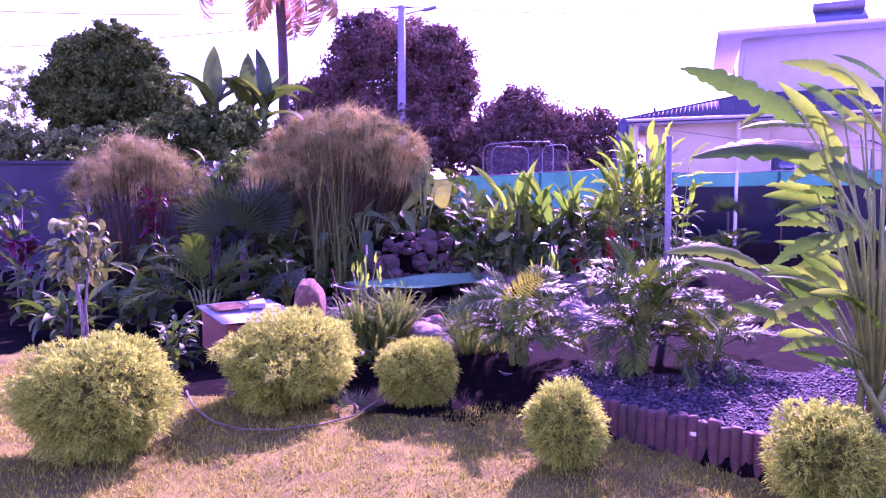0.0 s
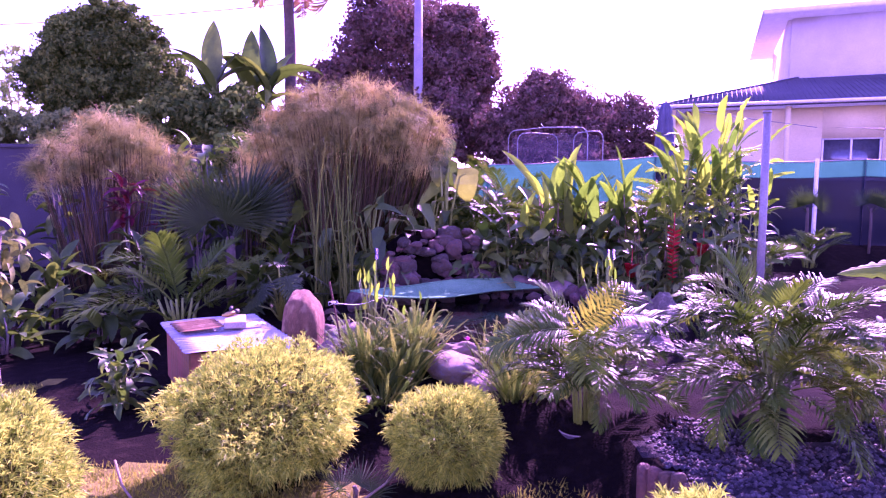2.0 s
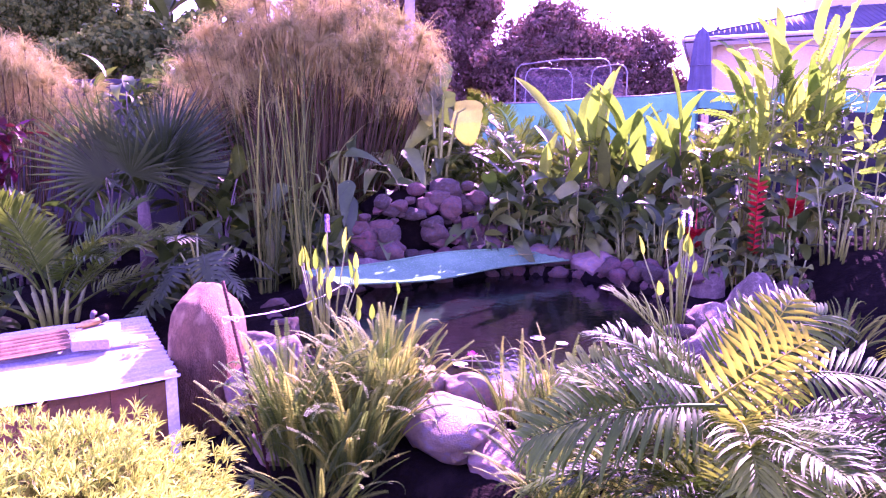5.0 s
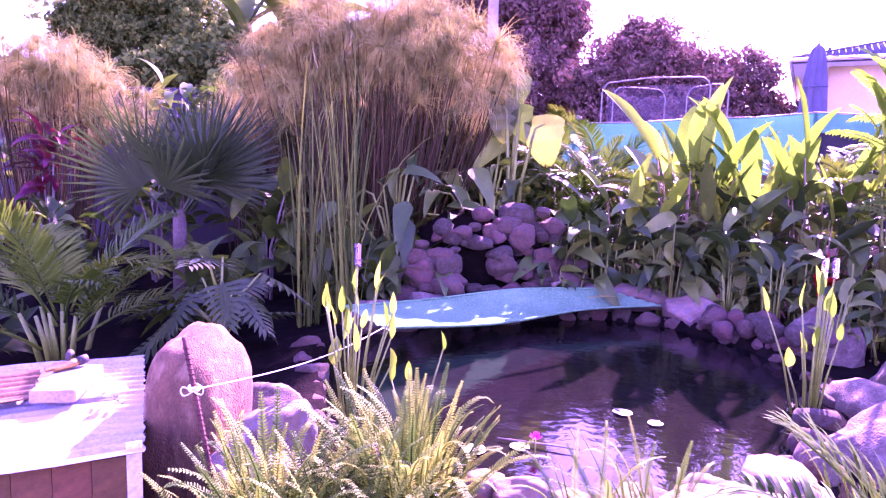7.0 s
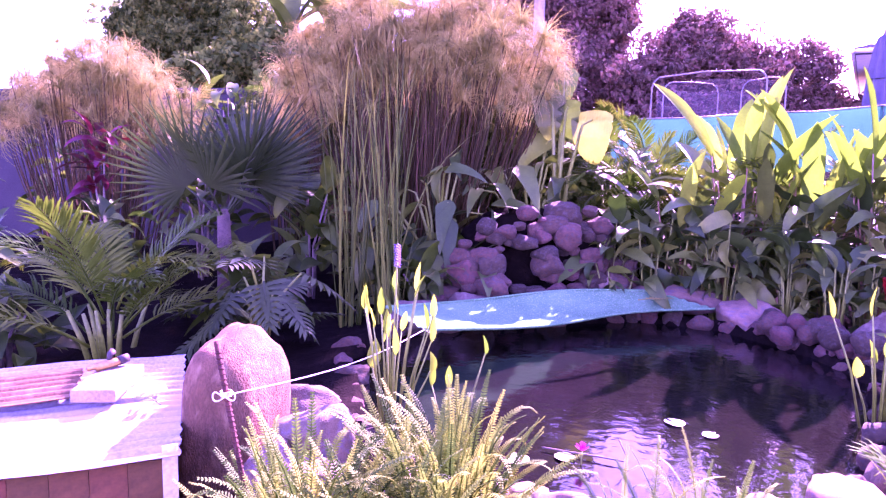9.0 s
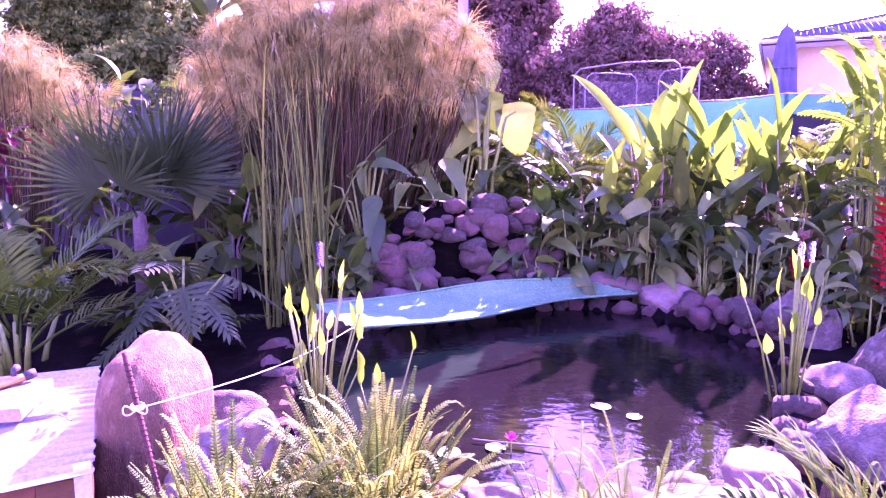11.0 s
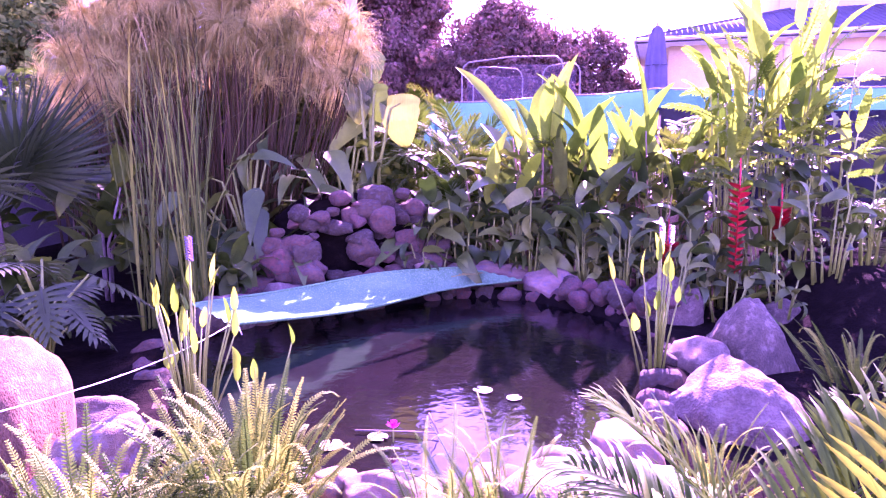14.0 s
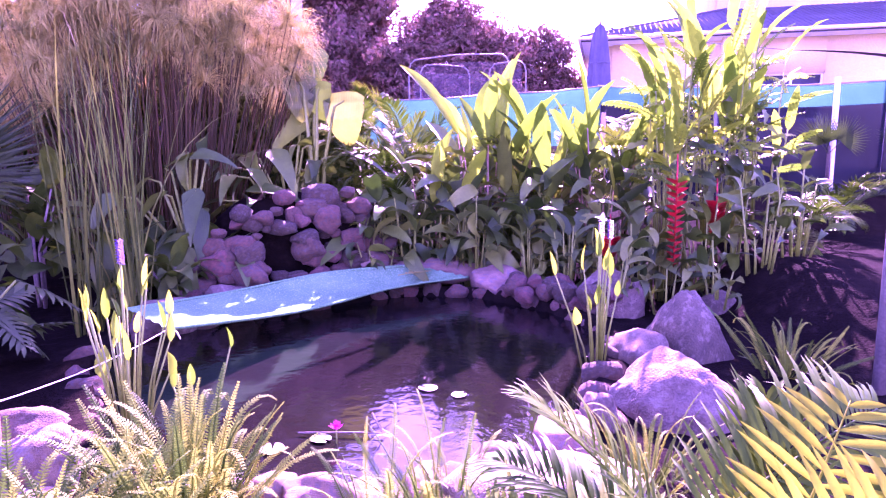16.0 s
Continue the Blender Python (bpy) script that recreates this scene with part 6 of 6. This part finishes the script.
    for x in (-0.7, 0.7):
        part("bracket", box(0.06, 0.06, 0.4), STEEL, s, m=pose(x, 0.4, -0.38, -35, 0, 0))


build_house()


def tree(name, x, y, lobes, leaf, n, seed, label, material, z0=None, bare=0.0, trunk=0.3):
    """Trunk and limbs to each lobe; the crown is many single leaves on uneven lumps."""
    rnd, rs = random.Random(seed), np.random.RandomState(seed)
    base = ground_z(x, y) if z0 is None else z0
    e = thing(name, pose(x, y, base), label, "tree", "trees behind the garden")
    lz = min(q[2] for q in lobes)
    fork = (0, 0, max(0.6, (lz - base) * 0.5))
    part("trunk", tube([(0, 0, -0.1), (0.05, 0, fork[2] * 0.5), fork], [trunk, trunk * 0.8, trunk * 0.65], 10), BARK, e)
    P, D = [], []
    total = sum(q[3] * q[4] for q in lobes)
    for lx, ly, z, rx, rz in lobes:
        c = (lx - x, ly - y, z - base)
        part("limb", tube([fork, (0.5 * c[0], 0.5 * c[1], 0.5 * (fork[2] + c[2]) + 0.1), c], [trunk * 0.5, trunk * 0.3, trunk * 0.08], 7), BARK, e)
        m = int(n * rx * rz / total)
        clumps = max(12, m // 60)
        th, ct = rs.uniform(0, 6.28, clumps), rs.uniform(-0.8, 1, clumps)
        st = np.sqrt(1 - ct ** 2)
        nr = np.stack([np.cos(th) * st, np.sin(th) * st, ct], 1)
        cc = nr * (rs.uniform(0.55, 1.06, (clumps, 1))) * np.array([rx, rx, rz]) + np.array(c)
        pick = rs.randint(0, clumps, m)
        sp = rs.normal(0, 1, (m, 3))
        sp /= np.linalg.norm(sp, axis=1)[:, None]
        size = rs.uniform(0.5, 1.1, clumps)[pick][:, None] * min(rx, rz) * 0.26
        P.append(cc[pick] + sp * size * rs.uniform(0.4, 1.0, (m, 1)) * np.array([1, 1, 0.75]))
        D.append(sp)
    P, N = np.concatenate(P), np.concatenate(D)
    N = N + rs.normal(0, 0.3, N.shape)
    D = np.cross(N, rs.normal(0, 1, N.shape)) + np.array([0, 0, -0.3])
    D /= np.linalg.norm(D, axis=1)[:, None]
    S = np.cross(D, N)
    S /= np.linalg.norm(S, axis=1)[:, None]
    L = rs.uniform(0.6, 1.2, (len(P), 1)) * leaf
    quad = np.stack([P, P + D * L * 0.5 + S * L * 0.30, P + D * L, P + D * L * 0.5 - S * L * 0.30], 1).reshape(-1, 3)
    part("crown", Geo().add(quad, np.arange(len(quad)).reshape(-1, 4)), material, e, smooth=False)
    return e


tree("broad_tree", -13.3, 27, ((-13.6, 27, 7.0, 1.9, 1.5), (-15.3, 27, 6.0, 1.3, 1.1), (-11.6, 27, 6.0, 1.4, 1.2), (-13.0, 27, 8.2, 1.1, 0.75), (-14.5, 27, 7.6, 0.9, 0.8), (-13.4, 26.5, 5.4, 1.6, 0.9), (-12.0, 27, 7.3, 0.9, 0.8), (-10.5, 27, 5.2, 0.9, 0.7), (-15.0, 27, 5.0, 0.8, 0.6), (-12.2, 27, 4.9, 0.8, 0.6)), 0.15, 120000, 1, "dense dark green broad-leaved tree behind the wall", TREE_DARK)
tree("hedge_tree", -2.2, 14.9, ((-4.0, 14.9, 2.1, 1.0, 0.95), (-2.6, 15.0, 2.3, 1.0, 1.0), (-1.2, 14.9, 2.1, 0.95, 0.95), (-3.3, 14.8, 1.1, 1.0, 0.7), (-1.8, 14.8, 1.1, 1.0, 0.7), (-0.45, 14.3, 1.45, 0.75, 0.85)), 0.13, 50000, 8, "dark dense shrub behind the papyrus", TREE_DARK, trunk=0.1)
tree("mango_tree", -2.6, 32, ((-2.2, 32, 7.4, 3.4, 2.9), (-5.4, 32, 6.0, 2.0, 1.8), (0.0, 32, 7.4, 1.7, 2.6), (-3.6, 32, 9.4, 1.5, 1.3), (-0.2, 32, 9.2, 1.2, 0.9), (-2.2, 31, 4.6, 4.4, 1.8), (-6.4, 31, 4.8, 1.4, 1.2)), 0.17, 170000, 2, "large dense mango tree, leaves reddened for the glare over it", TREE_VEILED, trunk=0.45)
tree("round_tree", 3.7, 30, ((3.6, 30, 4.6, 2.2, 2.2), (2.0, 29, 3.9, 1.4, 1.3), (5.0, 30, 4.4, 1.5, 1.4), (3.4, 29.5, 5.9, 1.0, 0.9), (3.6, 28.6, 2.8, 2.6, 1.4)), 0.15, 75000, 3, "round-topped leafy tree behind the trampoline", TREE_VEILED)
tree("round_tree", 7.0, 31, ((6.9, 31, 4.2, 1.6, 1.9), (8.0, 30, 3.2, 1.2, 1.2), (6.0, 30, 3.2, 1.2, 1.2)), 0.15, 36000, 4, "round-topped leafy tree behind the trampoline", TREE_VEILED)
tree("low_tree", -14.8, 24, ((-16.0, 24, 3.8, 1.0, 0.9), (-14.8, 24, 3.5, 1.3, 0.9), (-13.3, 24, 3.6, 1.2, 0.9), (-12.0, 24, 3.9, 1.0, 0.8)), 0.16, 16000, 5, "low bright green tree beyond the wall", TREE_LIGHT, trunk=0.12)
tree("wispy_tree", -18.9, 30, ((-18.7, 30, 6.2, 1.2, 1.6), (-19.9, 30, 5.4, 1.0, 1.4), (-18.0, 30, 4.6, 1.1, 1.0), (-19.2, 30, 7.2, 0.7, 0.9)), 0.13, 5000, 6, "thin wispy pale green tree", TREE_LIGHT, trunk=0.10)
tree("leafy_tree", -10.2, 21, ((-9.4, 21, 3.3, 1.2, 1.1), (-8.0, 21, 3.8, 1.3, 1.1), (-6.5, 21, 3.6, 1.4, 1.2), (-11.0, 21, 2.9, 0.9, 0.8)), 0.17, 30000, 7, "dark leafy tree behind the papyrus", TREE_DARK, trunk=0.2)


BANANA_LEAVES = leaf_set(GREEN, 0.32, (0.3, 0.6, 1.1, 1.6))


def banana(x, y, seed, label):
    rnd = random.Random(seed)
    e = thing("banana_plant", pose(x, y, ground_z(x, y)), label, "banana plant")
    part("stem", tube([(0, 0, 0), (0.05, 0, 2.3), (0, 0, 4.5)], [0.18, 0.14, 0.09], 10), STEM, e)
    for k, (yaw, p, s) in enumerate(((25, 80, 2.0), (80, 56, 1.8), (-75, 52, 2.0), (150, 62, 1.9), (-55, 72, 1.8), (60, 72, 1.8), (-110, 34, 1.7), (110, 30, 1.7))):
        part("leaf", BANANA_LEAVES[(0, 2, 3, 2, 1, 2, 3, 3)[k]], GREEN, e, m=aim(0, 0, 4.4 - 0.1 * k, yaw, p, rnd.uniform(-30, 30), s))


banana(-7.3, 21.5, 1, "banana plant with tall upright leaves behind the papyrus")
banana(-5.9, 22.2, 2, "banana plant with tall leaves behind the papyrus")
banana(-6.6, 23.0, 3, "banana plant with tall leaves behind the papyrus")


def coconut_palm(x, y, top, seed, label):
    rnd = random.Random(seed)
    z0 = ground_z(x, y)
    e = thing("tall_palm", pose(x, y, z0), label, "palm")
    h = top - z0
    pts = [(0.25 * math.sin(3 * k / 12), 0, h * k / 12) for k in range(13)]
    part("trunk", tube(pts, [0.21 - 0.005 * k + 0.010 * (k % 2) for k in range(13)], 12), BARK, e)
    for k in range(16):
        part("frond", rnd.choice(COCO_FRONDS), COCO, e, m=aim(pts[-1][0], 0, h, k * 137.5, rnd.uniform(-30, 45), rnd.uniform(-20, 20), rnd.uniform(3.3, 4.5)))


coconut_palm(-5.9, 24, 10.9, 5, "tall palm with hanging golden-lit fronds")


def street_lamp():
    e = thing("street_lamp", pose(-1.66, 28, 0.9), "tall concrete street lamp pole with a lamp arm", "street lamp")
    part("pole", tube([(0, 0, 0), (0, 0, 5), (0, 0, 9.0)], [0.21, 0.18, 0.15], 12), POLE, e)
    part("arm", tube([(0, 0, 8.6), (0.5, 0, 8.75), (1.0, -0.02, 8.85)], 0.035, 8), STEEL, e)
    part("lamp_head", box(0.55, 0.22, 0.12, bevel=0.04), STEEL, e, m=pose(1.2, -0.02, 8.82, 0, -14, 0))
    part("crossbar", box(0.9, 0.08, 0.08, bevel=0.01), STEEL, e, m=pose(0, 0, 8.9))
    for k, (a, b, s) in enumerate((((-1.9, 28, 9.85), (-32, 24, 10.2), 0.9), ((-1.4, 28, 9.85), (26, 30, 11.6), 0.8), ((-1.66, 28, 9.6), (-32, 25, 7.6), 0.7))):
        a, b = Vector(a), Vector(b)
        pts = [a.lerp(b, j / 20) - Vector((0, 0, s * math.sin(math.pi * j / 20))) for j in range(21)]
        tagged(part("power_cable", tube(pts, 0.018, 5), DARK), "thin dark overhead cable", "cable", "overhead cables")


street_lamp()
tagged(part("far_pole", tube([(9.6, 30, 0.8), (9.6, 30, 6.0)], 0.06, 8), DARK), "thin dark distant pole", "pole")
